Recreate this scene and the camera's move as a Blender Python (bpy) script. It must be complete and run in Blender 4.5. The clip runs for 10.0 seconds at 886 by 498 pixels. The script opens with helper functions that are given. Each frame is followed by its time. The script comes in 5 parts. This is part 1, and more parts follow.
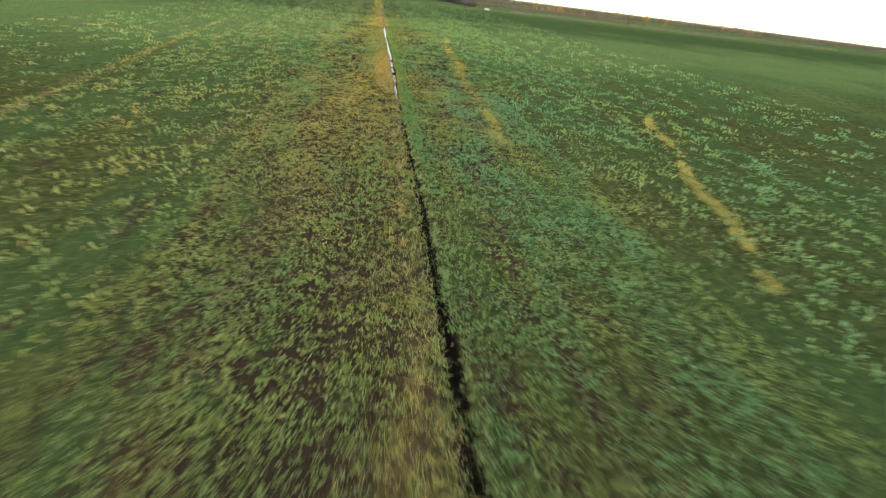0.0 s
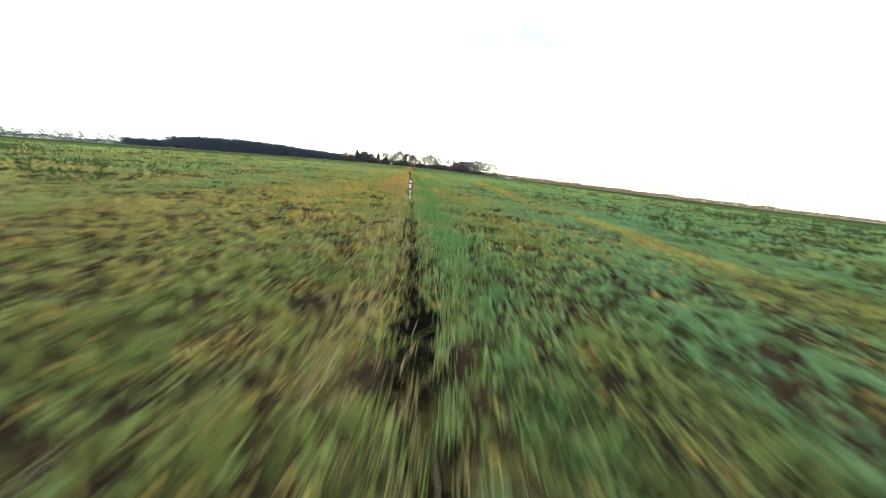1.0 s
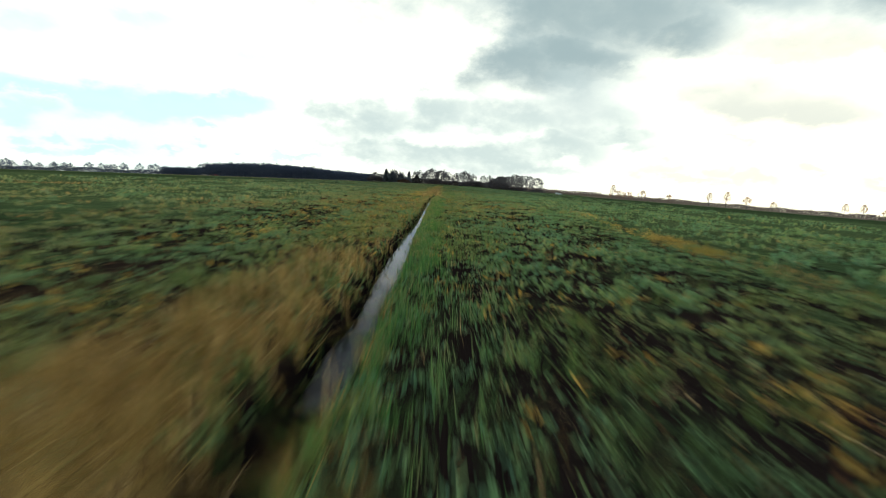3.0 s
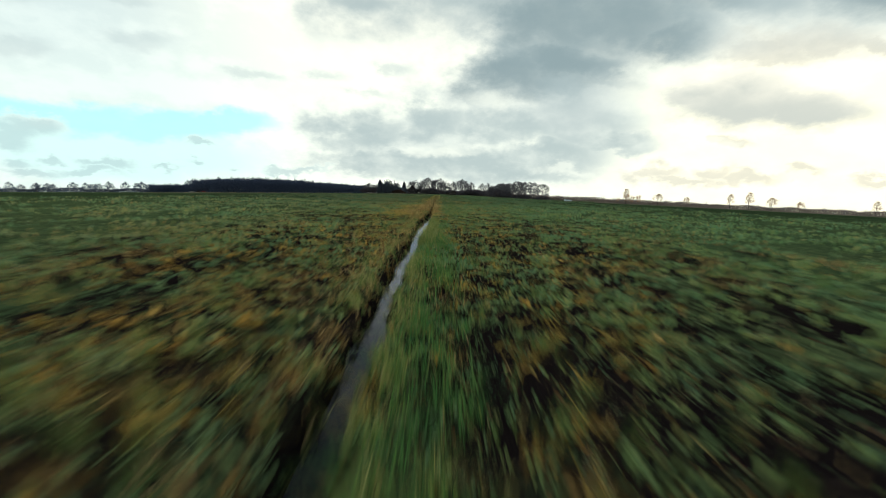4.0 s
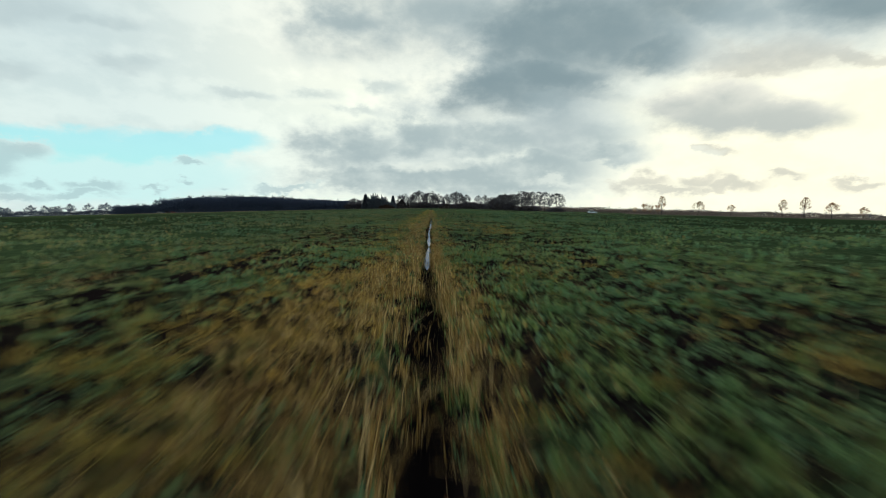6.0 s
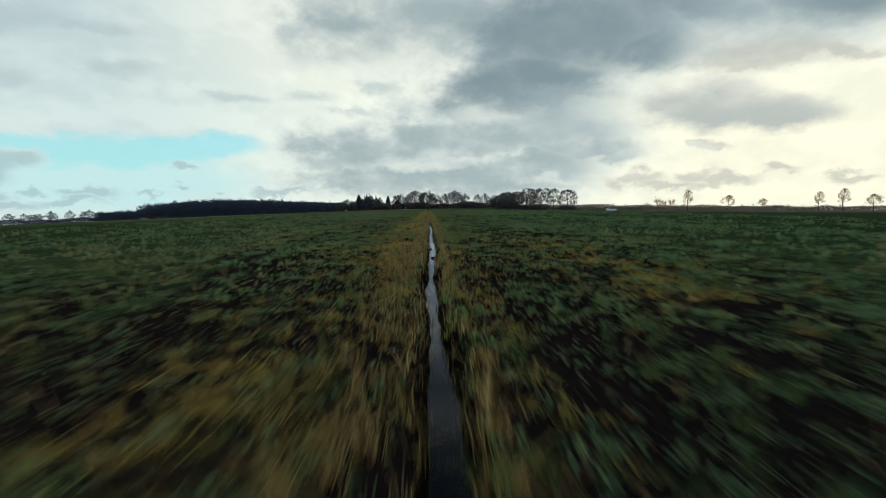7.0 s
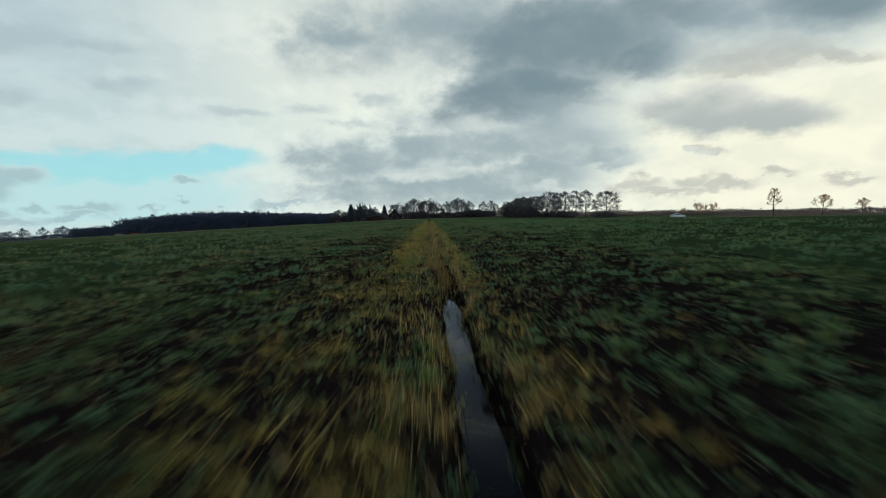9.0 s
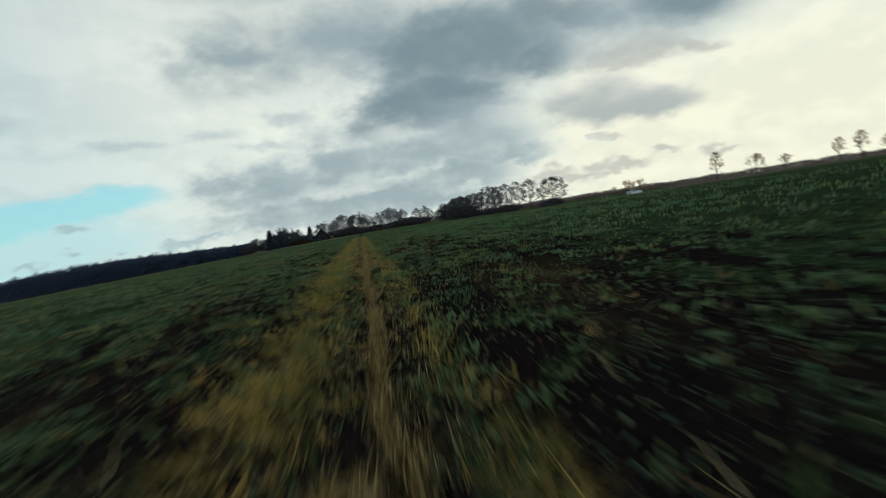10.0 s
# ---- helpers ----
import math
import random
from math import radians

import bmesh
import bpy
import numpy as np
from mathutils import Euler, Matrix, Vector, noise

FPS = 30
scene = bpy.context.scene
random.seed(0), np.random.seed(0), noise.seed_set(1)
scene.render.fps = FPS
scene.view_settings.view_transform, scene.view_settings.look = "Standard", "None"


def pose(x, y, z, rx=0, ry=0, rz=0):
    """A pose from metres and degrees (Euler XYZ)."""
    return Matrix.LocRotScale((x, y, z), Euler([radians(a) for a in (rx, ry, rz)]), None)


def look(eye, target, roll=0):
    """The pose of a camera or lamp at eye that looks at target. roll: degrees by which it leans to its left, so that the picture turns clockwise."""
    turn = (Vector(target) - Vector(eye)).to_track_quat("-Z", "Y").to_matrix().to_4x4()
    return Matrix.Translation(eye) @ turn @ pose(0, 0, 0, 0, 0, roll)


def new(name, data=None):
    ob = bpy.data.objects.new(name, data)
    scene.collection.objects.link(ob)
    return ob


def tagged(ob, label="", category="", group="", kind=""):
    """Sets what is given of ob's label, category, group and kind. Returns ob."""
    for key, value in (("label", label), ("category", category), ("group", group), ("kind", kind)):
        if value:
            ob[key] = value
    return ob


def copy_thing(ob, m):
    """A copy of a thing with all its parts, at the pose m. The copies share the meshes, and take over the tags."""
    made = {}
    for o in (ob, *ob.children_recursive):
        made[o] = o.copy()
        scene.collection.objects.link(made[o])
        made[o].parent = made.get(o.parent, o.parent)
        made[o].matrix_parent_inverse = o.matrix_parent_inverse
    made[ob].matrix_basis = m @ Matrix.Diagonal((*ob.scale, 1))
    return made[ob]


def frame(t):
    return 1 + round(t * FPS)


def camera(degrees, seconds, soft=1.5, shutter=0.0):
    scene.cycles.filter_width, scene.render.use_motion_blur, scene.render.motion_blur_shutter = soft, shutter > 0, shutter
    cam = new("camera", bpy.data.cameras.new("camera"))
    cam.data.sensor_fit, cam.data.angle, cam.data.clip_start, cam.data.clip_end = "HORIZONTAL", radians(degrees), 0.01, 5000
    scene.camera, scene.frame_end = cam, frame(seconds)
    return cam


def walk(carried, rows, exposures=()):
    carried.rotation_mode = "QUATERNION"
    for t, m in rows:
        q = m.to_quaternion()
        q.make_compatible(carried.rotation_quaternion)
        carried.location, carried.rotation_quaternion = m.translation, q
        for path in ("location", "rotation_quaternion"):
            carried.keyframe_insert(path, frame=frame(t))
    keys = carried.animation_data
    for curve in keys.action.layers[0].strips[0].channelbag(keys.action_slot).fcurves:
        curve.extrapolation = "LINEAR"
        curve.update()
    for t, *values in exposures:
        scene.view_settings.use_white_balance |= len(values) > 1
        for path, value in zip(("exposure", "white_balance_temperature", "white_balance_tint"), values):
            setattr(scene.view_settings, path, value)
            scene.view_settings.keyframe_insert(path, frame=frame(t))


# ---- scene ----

# ---------------------------------------------------------------- camera
cam = camera(99.9, 10.0, soft=1.0, shutter=0.33)
walk(cam, [
    (0, pose(-2.25, 0.00, 9.96, 54.88, -4.70, -8.47)),
    (0.1, pose(-2.20, 1.97, 8.00, 57.42, -4.75, -9.20)),
    (0.2, pose(-2.10, 3.95, 6.35, 60.90, -4.60, -11.00)),
    (0.3, pose(-1.98, 5.95, 4.95, 65.30, -4.00, -12.60)),
    (0.4, pose(-1.84, 8.00, 4.02, 69.45, -3.50, -12.60)),
    (0.5, pose(-1.64, 10.02, 3.37, 72.96, -3.30, -11.39)),
    (0.7, pose(-1.20, 14.05, 2.48, 75.82, -4.12, -7.79)),
    (1, pose(-0.26, 20.11, 1.88, 77.81, -5.66, -5.06)),
    (1.5, pose(0.50, 30.55, 1.89, 78.70, -6.01, -0.93)),
    (2, pose(1.09, 41.42, 2.07, 78.67, -6.10, 0.96)),
    (2.5, pose(1.33, 52.30, 2.02, 79.41, -4.97, 0.58)),
    (4, pose(0.93, 86.24, 1.97, 81.42, -1.71, -0.51)),
    (4.5, pose(0.92, 97.86, 2.25, 82.95, -1.83, -0.58)),
    (5, pose(0.51, 108.79, 2.03, 83.33, -2.37, -0.54)),
    (5.5, pose(0.28, 119.91, 2.00, 83.48, -1.45, -1.14)),
    (7, pose(-0.15, 151.73, 1.99, 83.52, 0.84, -2.26)),
    (7.5, pose(-0.08, 162.09, 1.99, 83.67, -2.81, 0.18)),
    (8, pose(-0.13, 172.26, 2.03, 84.50, -2.15, -0.62)),
    (8.5, pose(-0.21, 182.13, 2.02, 84.56, -1.16, -1.21)),
    (9, pose(-0.49, 192.30, 2.01, 84.93, 1.83, -2.25)),
    (9.5, pose(-0.27, 202.48, 2.00, 85.30, 1.95, -2.81)),
    (10, pose(-0.00, 213.03, 1.99, 85.10, 9.76, -12.71)),
], exposures=[(0, 2.2, 8100, 1), (0.25, 2.46, 8000, 2), (0.5, 2.58, 7900, 3), (1.0, 1.98, 7600, 4), (2.0, 1.05, 7100, 5), (2.7, 0.88, 6850, 6), (4.0, 0.44, 6600, 6), (5.0, 0.29, 6480, 6),
              (6.0, 0.17, 6400, 6), (7.5, 0.0, 6250, 6), (9.0, -0.07, 6150, 6), (10.0, -0.09, 6150, 6)])


# ---------------------------------------------------------------- sky and sun
SUN_AZ, SUN_EL = 50.0, 9.0
world = bpy.data.worlds.new("sky")
scene.world = world
world.use_nodes = True


class Nodes:
    """Small helper to wire shader nodes."""

    def __init__(self, tree):
        self.tree = tree
        tree.nodes.clear()

    def add(self, kind, **inputs):
        n = self.tree.nodes.new(kind)
        for key, value in inputs.items():
            self.put(n.inputs[key.replace("_", " ")], value)
        return n

    def put(self, socket, value):
        if isinstance(value, bpy.types.NodeSocket):
            self.tree.links.new(value, socket)
        else:
            socket.default_value = value

    def math(self, op, a, b=0.0, c=0.0, clamp=False):
        n = self.tree.nodes.new("ShaderNodeMath")
        n.operation, n.use_clamp = op, clamp
        for s, v in zip(n.inputs, (a, b, c)):
            self.put(s, v)
        return n.outputs[0]

    def span(self, v, lo, hi, a=0.0, b=1.0, smooth=True):
        n = self.tree.nodes.new("ShaderNodeMapRange")
        n.interpolation_type = "SMOOTHSTEP" if smooth else "LINEAR"
        for s, x in zip(n.inputs[:5], (v, lo, hi, a, b)):
            self.put(s, x)
        return n.outputs[0]

    def mix(self, fac, a, b, how="MIX"):
        n = self.tree.nodes.new("ShaderNodeMix")
        n.data_type, n.blend_type = "RGBA", how
        self.put(n.inputs[0], fac)
        for s, x in ((n.inputs[6], a), (n.inputs[7], b)):
            self.put(s, x if isinstance(x, bpy.types.NodeSocket) else (*x, 1))
        return n.outputs[2]

    def noise(self, vec, scale, detail=4.0, rough=0.55, distort=0.0):
        n = self.add("ShaderNodeTexNoise", Vector=vec, Scale=scale, Detail=detail, Roughness=rough, Distortion=distort)
        return n.outputs["Fac"]

    def scaled(self, vec, s, shift=(0, 0, 0)):
        n = self.add("ShaderNodeMapping", Vector=vec, Scale=s, Location=shift)
        return n.outputs[0]

    def ramp(self, fac, stops, step=False):
        n = self.tree.nodes.new("ShaderNodeValToRGB")
        self.put(n.inputs[0], fac)
        if step:
            n.color_ramp.interpolation = "CONSTANT"
        el = n.color_ramp.elements
        while len(el) < len(stops):
            el.new(0.5)
        for e, (p, c) in zip(el, stops):
            e.position, e.color = p, (*c, 1)
        return n.outputs[0]


w = Nodes(world.node_tree)
direction = w.add("ShaderNodeTexCoord").outputs["Generated"]
xyz = w.add("ShaderNodeSeparateXYZ", Vector=direction).outputs
az = w.math("MULTIPLY", w.math("ARCTAN2", xyz[0], xyz[1]), 57.2958)
el = w.math("MULTIPLY", w.math("ARCSINE", xyz[2]), 57.2958)


def vec(n, op, a, b=(0, 0, 0), c=(0, 0, 0)):
    """A vector operation on sockets or plain triples."""
    v = n.tree.nodes.new("ShaderNodeVectorMath")
    v.operation = op
    for s, x in zip(v.inputs, (a, b, c)):
        n.put(s, x)
    return v.outputs["Value" if op == "LENGTH" else "Vector"]


# billows are a little wider than high, and flatten towards the horizon
layer = w.scaled(direction, (1.0, 1.0, 1.7))
billow = w.noise(layer, 3.6, 9, 0.57)
billow_lit = w.noise(vec(w, "ADD", layer, (0.022, 0.0, 0.040)), 3.6, 9, 0.57)
relief = w.math("SUBTRACT", billow, billow_lit)
churn = w.noise(vec(w, "ADD", layer, (4.7, 2.3, 0.6)), 4.4, 9, 0.60)
ripple_n = w.noise(vec(w, "ADD", layer, (1.9, 8.1, 0.2)), 11.0, 7, 0.58)
# where a cloud lies: tangents of its bearing and height, pushed about by the billows
ahead_y = w.math("MAXIMUM", xyz[1], 0.15)
place = w.add("ShaderNodeCombineXYZ", X=w.math("DIVIDE", xyz[0], ahead_y), Y=w.math("DIVIDE", xyz[2], ahead_y)).outputs[0]
height = w.math("DIVIDE", xyz[2], ahead_y)
stir = vec(w, "SUBTRACT", w.add("ShaderNodeCombineXYZ", X=churn, Y=billow, Z=0.5).outputs[0], (0.5, 0.5, 0.5))


fine_stir = vec(w, "SUBTRACT", w.add("ShaderNodeCombineXYZ", X=ripple_n, Y=w.noise(vec(w, "ADD", layer, (6.1, 0.7, 3.3)), 15.0, 7, 0.6), Z=0.5).outputs[0], (0.5, 0.5, 0.5))


def field(blobs, shove, rough=0.9, fray=0.10):
    """Cloud density: 0 at the edge of the ovals (bearing, height, half width, half height), 1 in their middle, frayed."""
    at = vec(w, "MULTIPLY_ADD", stir, (shove, shove * 0.45, 0.0), place)
    at = vec(w, "MULTIPLY_ADD", fine_stir, (fray, fray * 0.5, 0.0), at)
    out = None
    for cu, cv, ru, rv in blobs:
        r = vec(w, "LENGTH", vec(w, "MULTIPLY_ADD", at, (1 / ru, 1 / rv, 0.0), (-cu / ru, -cv / rv, 0.0)))
        out = r if out is None else w.math("MINIMUM", out, r)
    d = w.math("SUBTRACT", 1.0, out)
    if rough:
        d = w.math("ADD", d, w.math("MULTIPLY", w.math("SUBTRACT", w.math("ADD", w.math("MULTIPLY", churn, 0.6), w.math("MULTIPLY", ripple_n, 0.4)), 0.5), rough))
    return d


STORM_D = field([(0.46, 0.478, 0.34, 0.190), (0.19, 0.337, 0.25, 0.150), (0.31, 0.345, 0.32, 0.110), (0.60, 0.436, 0.24, 0.105), (0.03, 0.486, 0.46, 0.155), (-0.21, 0.480, 0.20, 0.080), (1.05, 0.538, 0.42, 0.130), (0.81, 0.500, 0.28, 0.090), (0.31, 0.749, 1.47, 0.242), (0.26, 0.43, 0.42, 0.14), (0.30, 0.28, 0.20, 0.12)], 0.36, 1.15)
CORE_D = field([(0.44, 0.455, 0.30, 0.125), (0.17, 0.315, 0.19, 0.100), (0.62, 0.523, 0.24, 0.090), (1.15, 0.532, 0.22, 0.083), (0.56, 0.408, 0.18, 0.055), (0.30, 0.345, 0.26, 0.08), (0.27, 0.42, 0.26, 0.10)], 0.38, 1.1)
BANK_D = field([(-0.20, 0.148, 0.19, 0.072), (-0.03, 0.195, 0.16, 0.079), (0.19, 0.186, 0.29, 0.094), (0.34, 0.191, 0.25, 0.080), (-0.12, 0.076, 0.30, 0.044), (0.15, 0.075, 0.38, 0.059), (0.28, 0.120, 0.24, 0.080), (0.47, 0.155, 0.15, 0.050)], 0.24, 1.7, 0.16)
LENS_D = field([(0.77, 0.262, 0.22, 0.070), (0.96, 0.245, 0.20, 0.055), (0.66, 0.268, 0.14, 0.050), (0.80, 0.285, 0.14, 0.055)], 0.14, 1.0, 0.14)
LOW_D = field([(0.78, 0.166, 0.05, 0.020), (0.71, 0.079, 0.09, 0.039), (0.56, 0.069, 0.11, 0.033), (0.82, 0.067, 0.12, 0.026), (0.96, 0.077, 0.07, 0.021), (0.64, 0.049, 0.17, 0.018), (1.17, 0.056, 0.11, 0.017), (0.97, 0.401, 0.20, 0.060), (0.83, 0.369, 0.18, 0.043), (1.14, 0.392, 0.14, 0.035)], 0.20, 2.2, 0.20)
LEFT_D = field([(-1.04, 0.138, 0.10, 0.043), (-1.10, 0.108, 0.11, 0.046), (-1.10, 0.040, 0.07, 0.023), (-1.01, 0.050, 0.05, 0.016), (-0.86, 0.046, 0.09, 0.023), (-0.73, 0.044, 0.05, 0.012), (-0.66, 0.065, 0.04, 0.013), (-0.63, 0.105, 0.07, 0.014), (-0.92, 0.020, 0.12, 0.016), (-1.07, 0.016, 0.13, 0.018), (-0.37, 0.049, 0.09, 0.013), (-0.56, 0.052, 0.04, 0.011)], 0.16, 2.2, 0.22)
FAINT_D = field([(-0.12, 0.303, 0.07, 0.034), (-0.32, 0.284, 0.12, 0.030), (-1.05, 0.324, 0.15, 0.044), (-1.02, 0.474, 0.32, 0.073), (-0.80, 0.454, 0.18, 0.047), (-0.49, 0.263, 0.13, 0.026), (-0.78, 0.352, 0.20, 0.041), (-0.20, 0.249, 0.12, 0.026)], 0.34, 2.0)
GAP_D = field([(-0.96, 0.173, 0.33, 0.051), (-0.55, 0.164, 0.17, 0.040), (-0.75, 0.154, 0.33, 0.054)], 0.30, 2.0)
HAZE_D = field([(-0.84, 0.075, 0.50, 0.10), (-1.4, 0.11, 0.5, 0.10)], 0.20, 1.0)
SHADE_D = field([(0.22, 0.30, 0.45, 0.25), (-0.05, 0.14, 0.32, 0.12), (0.9, 0.44, 0.5, 0.12)], 0.40, 1.2)
GLOW_D = field([(0.78, 0.166, 0.05, 0.020), (0.12, 0.232, 0.07, 0.046), (0.04, 0.102, 0.11, 0.018), (-0.11, 0.357, 0.14, 0.05), (0.56, 0.326, 0.13, 0.04), (0.36, 0.079, 0.09, 0.015)], 0.36, 2.2)

# lit veil behind the clouds: cream to the sun's side, cooler and greyer away from it
sunward = w.math("MULTIPLY", w.span(az, 6.0, 44.0), w.span(el, 26.0, 6.0))
veil = w.mix(w.span(az, -40.0, -6.0), (0.70, 0.79, 0.76), (0.90, 0.93, 0.81))
veil = w.mix(w.span(el, 6.0, 22.0), veil, w.mix(w.span(az, -46.0, -10.0), (0.58, 0.67, 0.68), (0.98, 0.965, 0.83)))
veil = w.mix(sunward, veil, (1.06, 0.99, 0.77))
veil = w.mix(w.math("MULTIPLY", w.span(relief, 0.07, -0.07), 0.35), veil, w.mix(1.0, veil, (0.70, 0.76, 0.80), "MULTIPLY"))
# unseen sky to the rear, brightened to light leaf sides at grazing angles
behind = w.span(w.math("ABSOLUTE", az), 75.0, 125.0)
veil = w.mix(behind, veil, w.mix(w.span(churn, 0.4, 0.62), (0.95, 1.0, 0.98), (1.3, 1.28, 1.15)))


def lay(under, density, lo, hi, most, light, dark, core=0.7, modelled=0.35, base=None):
    """Lays a cloud over what is behind it: thin and light at its edge, dark in its middle, modelled by the side light."""
    body = w.mix(w.span(w.math("ADD", density, w.math("MULTIPLY", relief, 2.2 * modelled)), lo + 0.05, core), light, dark)
    body = w.mix(w.math("MULTIPLY", w.span(relief, -0.05, 0.20), modelled), body, light)
    if base:
        body = w.mix(w.span(w.math("ADD", height, w.math("MULTIPLY", w.math("SUBTRACT", ripple_n, 0.5), 0.12)), *base), dark, body)
    return w.mix(w.math("MULTIPLY", w.span(density, lo, hi), most), under, body)


colour = veil
colour = w.mix(w.math("MULTIPLY", w.span(HAZE_D, 0.0, 0.5), 0.85), colour, (0.56, 0.80, 0.79))
colour = w.mix(w.math("MULTIPLY", w.span(SHADE_D, 0.0, 0.7), 0.72), colour, w.mix(w.span(relief, -0.05, 0.08), (0.50, 0.565, 0.565), (0.72, 0.76, 0.71)))
colour = lay(colour, FAINT_D, 0.0, 0.8, 0.50, (0.62, 0.70, 0.70), (0.42, 0.50, 0.52))
colour = lay(colour, BANK_D, -0.25, 0.55, 0.93, (0.72, 0.765, 0.72), (0.365, 0.44, 0.455), 0.78, 0.60)
colour = lay(colour, LOW_D, -0.1, 0.6, 0.66, (0.78, 0.73, 0.61), (0.50, 0.49, 0.44))
colour = lay(colour, LENS_D, -0.12, 0.50, 0.88, (0.80, 0.775, 0.69), (0.43, 0.465, 0.455), 1.35, 0.60, (0.215, 0.315))
colour = lay(colour, STORM_D, -0.28, 0.78, 0.92, (0.60, 0.645, 0.63), (0.315, 0.390, 0.415), 0.95)
colour = w.mix(w.math("MULTIPLY", w.span(CORE_D, -0.1, 0.9), 0.72), colour, (0.180, 0.250, 0.280))
colour = lay(colour, LEFT_D, -0.1, 0.70, 0.62, (0.54, 0.68, 0.69), (0.35, 0.47, 0.50))
colour = w.mix(w.math("MULTIPLY", w.span(GLOW_D, 0.0, 0.9), 0.42), colour, (0.90, 0.92, 0.82))
# the dark deck goes on overhead
overhead = w.mix(w.span(billow, 0.36, 0.62), (0.085, 0.112, 0.145), (0.17, 0.205, 0.245))
colour = w.mix(w.span(el, 30.0, 43.0), colour, overhead)
clouds = w.add("ShaderNodeBackground", Color=colour, Strength=1.0).outputs[0]

sky = w.tree.nodes.new("ShaderNodeTexSky")
sky.sky_type, sky.sun_disc = "NISHITA", False
sky.sun_elevation, sky.sun_rotation = radians(SUN_EL), radians(SUN_AZ)
sky.air_density, sky.ozone_density = 1.0, 1.5
clear = w.add("ShaderNodeBackground", Color=w.mix(0.6, sky.outputs[0], (2.4, 5.6, 6.0)), Strength=0.17).outputs[0]
cover = w.math("SUBTRACT", 1.0, w.math("MULTIPLY", w.span(GAP_D, 0.0, 0.55), w.math("SUBTRACT", 0.85, w.math("MULTIPLY", w.span(LEFT_D, 0.0, 0.4), 0.8))))
both = w.add("ShaderNodeMixShader", Fac=cover)
w.put(both.inputs[1], clear)
w.put(both.inputs[2], clouds)
w.add("ShaderNodeOutputWorld", Surface=both.outputs[0])

sun = new("sun", bpy.data.lights.new("sun", "SUN"))
sun.data.energy, sun.data.angle, sun.data.color = 0.45, radians(14), (1.0, 0.86, 0.66)
sun_from = Vector((math.sin(radians(SUN_AZ)) * math.cos(radians(SUN_EL)), math.cos(radians(SUN_AZ)) * math.cos(radians(SUN_EL)), math.sin(radians(SUN_EL))))
sun.matrix_world = look(sun_from * 100, (0, 0, 0))


# ---------------------------------------------------------------- materials
def material(name):
    m = bpy.data.materials.new(name)
    m.use_nodes = True
    return m, Nodes(m.node_tree)


def surface(n, color, rough=0.8, metal=0.0, bump=None, bump_size=0.02, spec=0.4, through_light=0.0, bump_strength=0.6):
    matt = spec == 0.0
    p = n.add("ShaderNodeBsdfDiffuse", Roughness=1.0) if matt else n.add("ShaderNodeBsdfPrincipled", Roughness=rough, Metallic=metal)
    n.put(p.inputs["Color" if matt else "Base Color"], color if isinstance(color, bpy.types.NodeSocket) else (*color, 1))
    if not matt:
        p.inputs["Specular IOR Level"].default_value = spec
    if bump is not None:
        b = n.add("ShaderNodeBump", Height=bump, Distance=bump_size, Strength=bump_strength)
        n.put(p.inputs["Normal"], b.outputs[0])
    out = p.outputs[0]
    if through_light:
        t = n.add("ShaderNodeBsdfTranslucent")
        n.put(t.inputs["Color"], color)
        s = n.add("ShaderNodeMixShader", Fac=through_light)
        n.put(s.inputs[1], out)
        n.put(s.inputs[2], t.outputs[0])
        out = s.outputs[0]
    n.add("ShaderNodeOutputMaterial", Surface=out)


def plain(name, color, rough=0.6, metal=0.0, vary=0.25, grain=8.0, spec=0.4):
    m, n = material(name)
    at = n.add("ShaderNodeTexCoord").outputs["Object"]
    f = n.noise(at, grain, 5)
    dark = tuple(c * (1 - vary) for c in color)
    light = tuple(min(1, c * (1 + vary)) for c in color)
    surface(n, n.mix(n.span(f, 0.3, 0.7), dark, light), rough, metal, f, 0.01, spec)
    return m


# field soil with a low green cover and dry patches
MAT_GROUND, n = material("field soil")
pos = n.add("ShaderNodeNewGeometry").outputs["Position"]
px = n.add("ShaderNodeSeparateXYZ", Vector=pos).outputs
stretched = n.scaled(pos, (1.0, 0.35, 1.0))
big = n.noise(stretched, 0.12, 4)
mid = n.noise(stretched, 0.7, 5)
fine = n.noise(pos, 6.0, 6, 0.65)
grit = n.noise(pos, 38.0, 4, 0.7)
litter = n.noise(n.scaled(pos, (1, 1, 1), (3, 9, 0)), 26.0, 3, 0.6)
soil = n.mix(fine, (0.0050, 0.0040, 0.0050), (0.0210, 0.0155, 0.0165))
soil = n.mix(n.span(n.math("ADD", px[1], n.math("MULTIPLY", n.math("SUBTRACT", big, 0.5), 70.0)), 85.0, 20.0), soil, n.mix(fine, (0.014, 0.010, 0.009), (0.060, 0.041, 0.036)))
soil = n.mix(n.math("MULTIPLY", n.span(litter, 0.56, 0.66), 0.55), soil, (0.038, 0.036, 0.021))
tuft = n.noise(pos, 1.9, 6, 0.7)
green = n.mix(n.span(fine, 0.35, 0.65), (0.028, 0.048, 0.023), (0.096, 0.138, 0.060))
green = n.mix(n.span(tuft, 0.38, 0.60), (0.028, 0.046, 0.022), green)
green = n.mix(n.span(px[1], 75.0, 35.0), green, n.mix(1.0, green, (0.95, 0.72, 0.72), "MULTIPLY"))
green = n.mix(n.math("MULTIPLY", n.span(big, 0.35, 0.65), 0.6), green, (0.036, 0.074, 0.034))
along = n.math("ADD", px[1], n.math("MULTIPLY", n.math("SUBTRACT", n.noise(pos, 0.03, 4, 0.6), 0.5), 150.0))
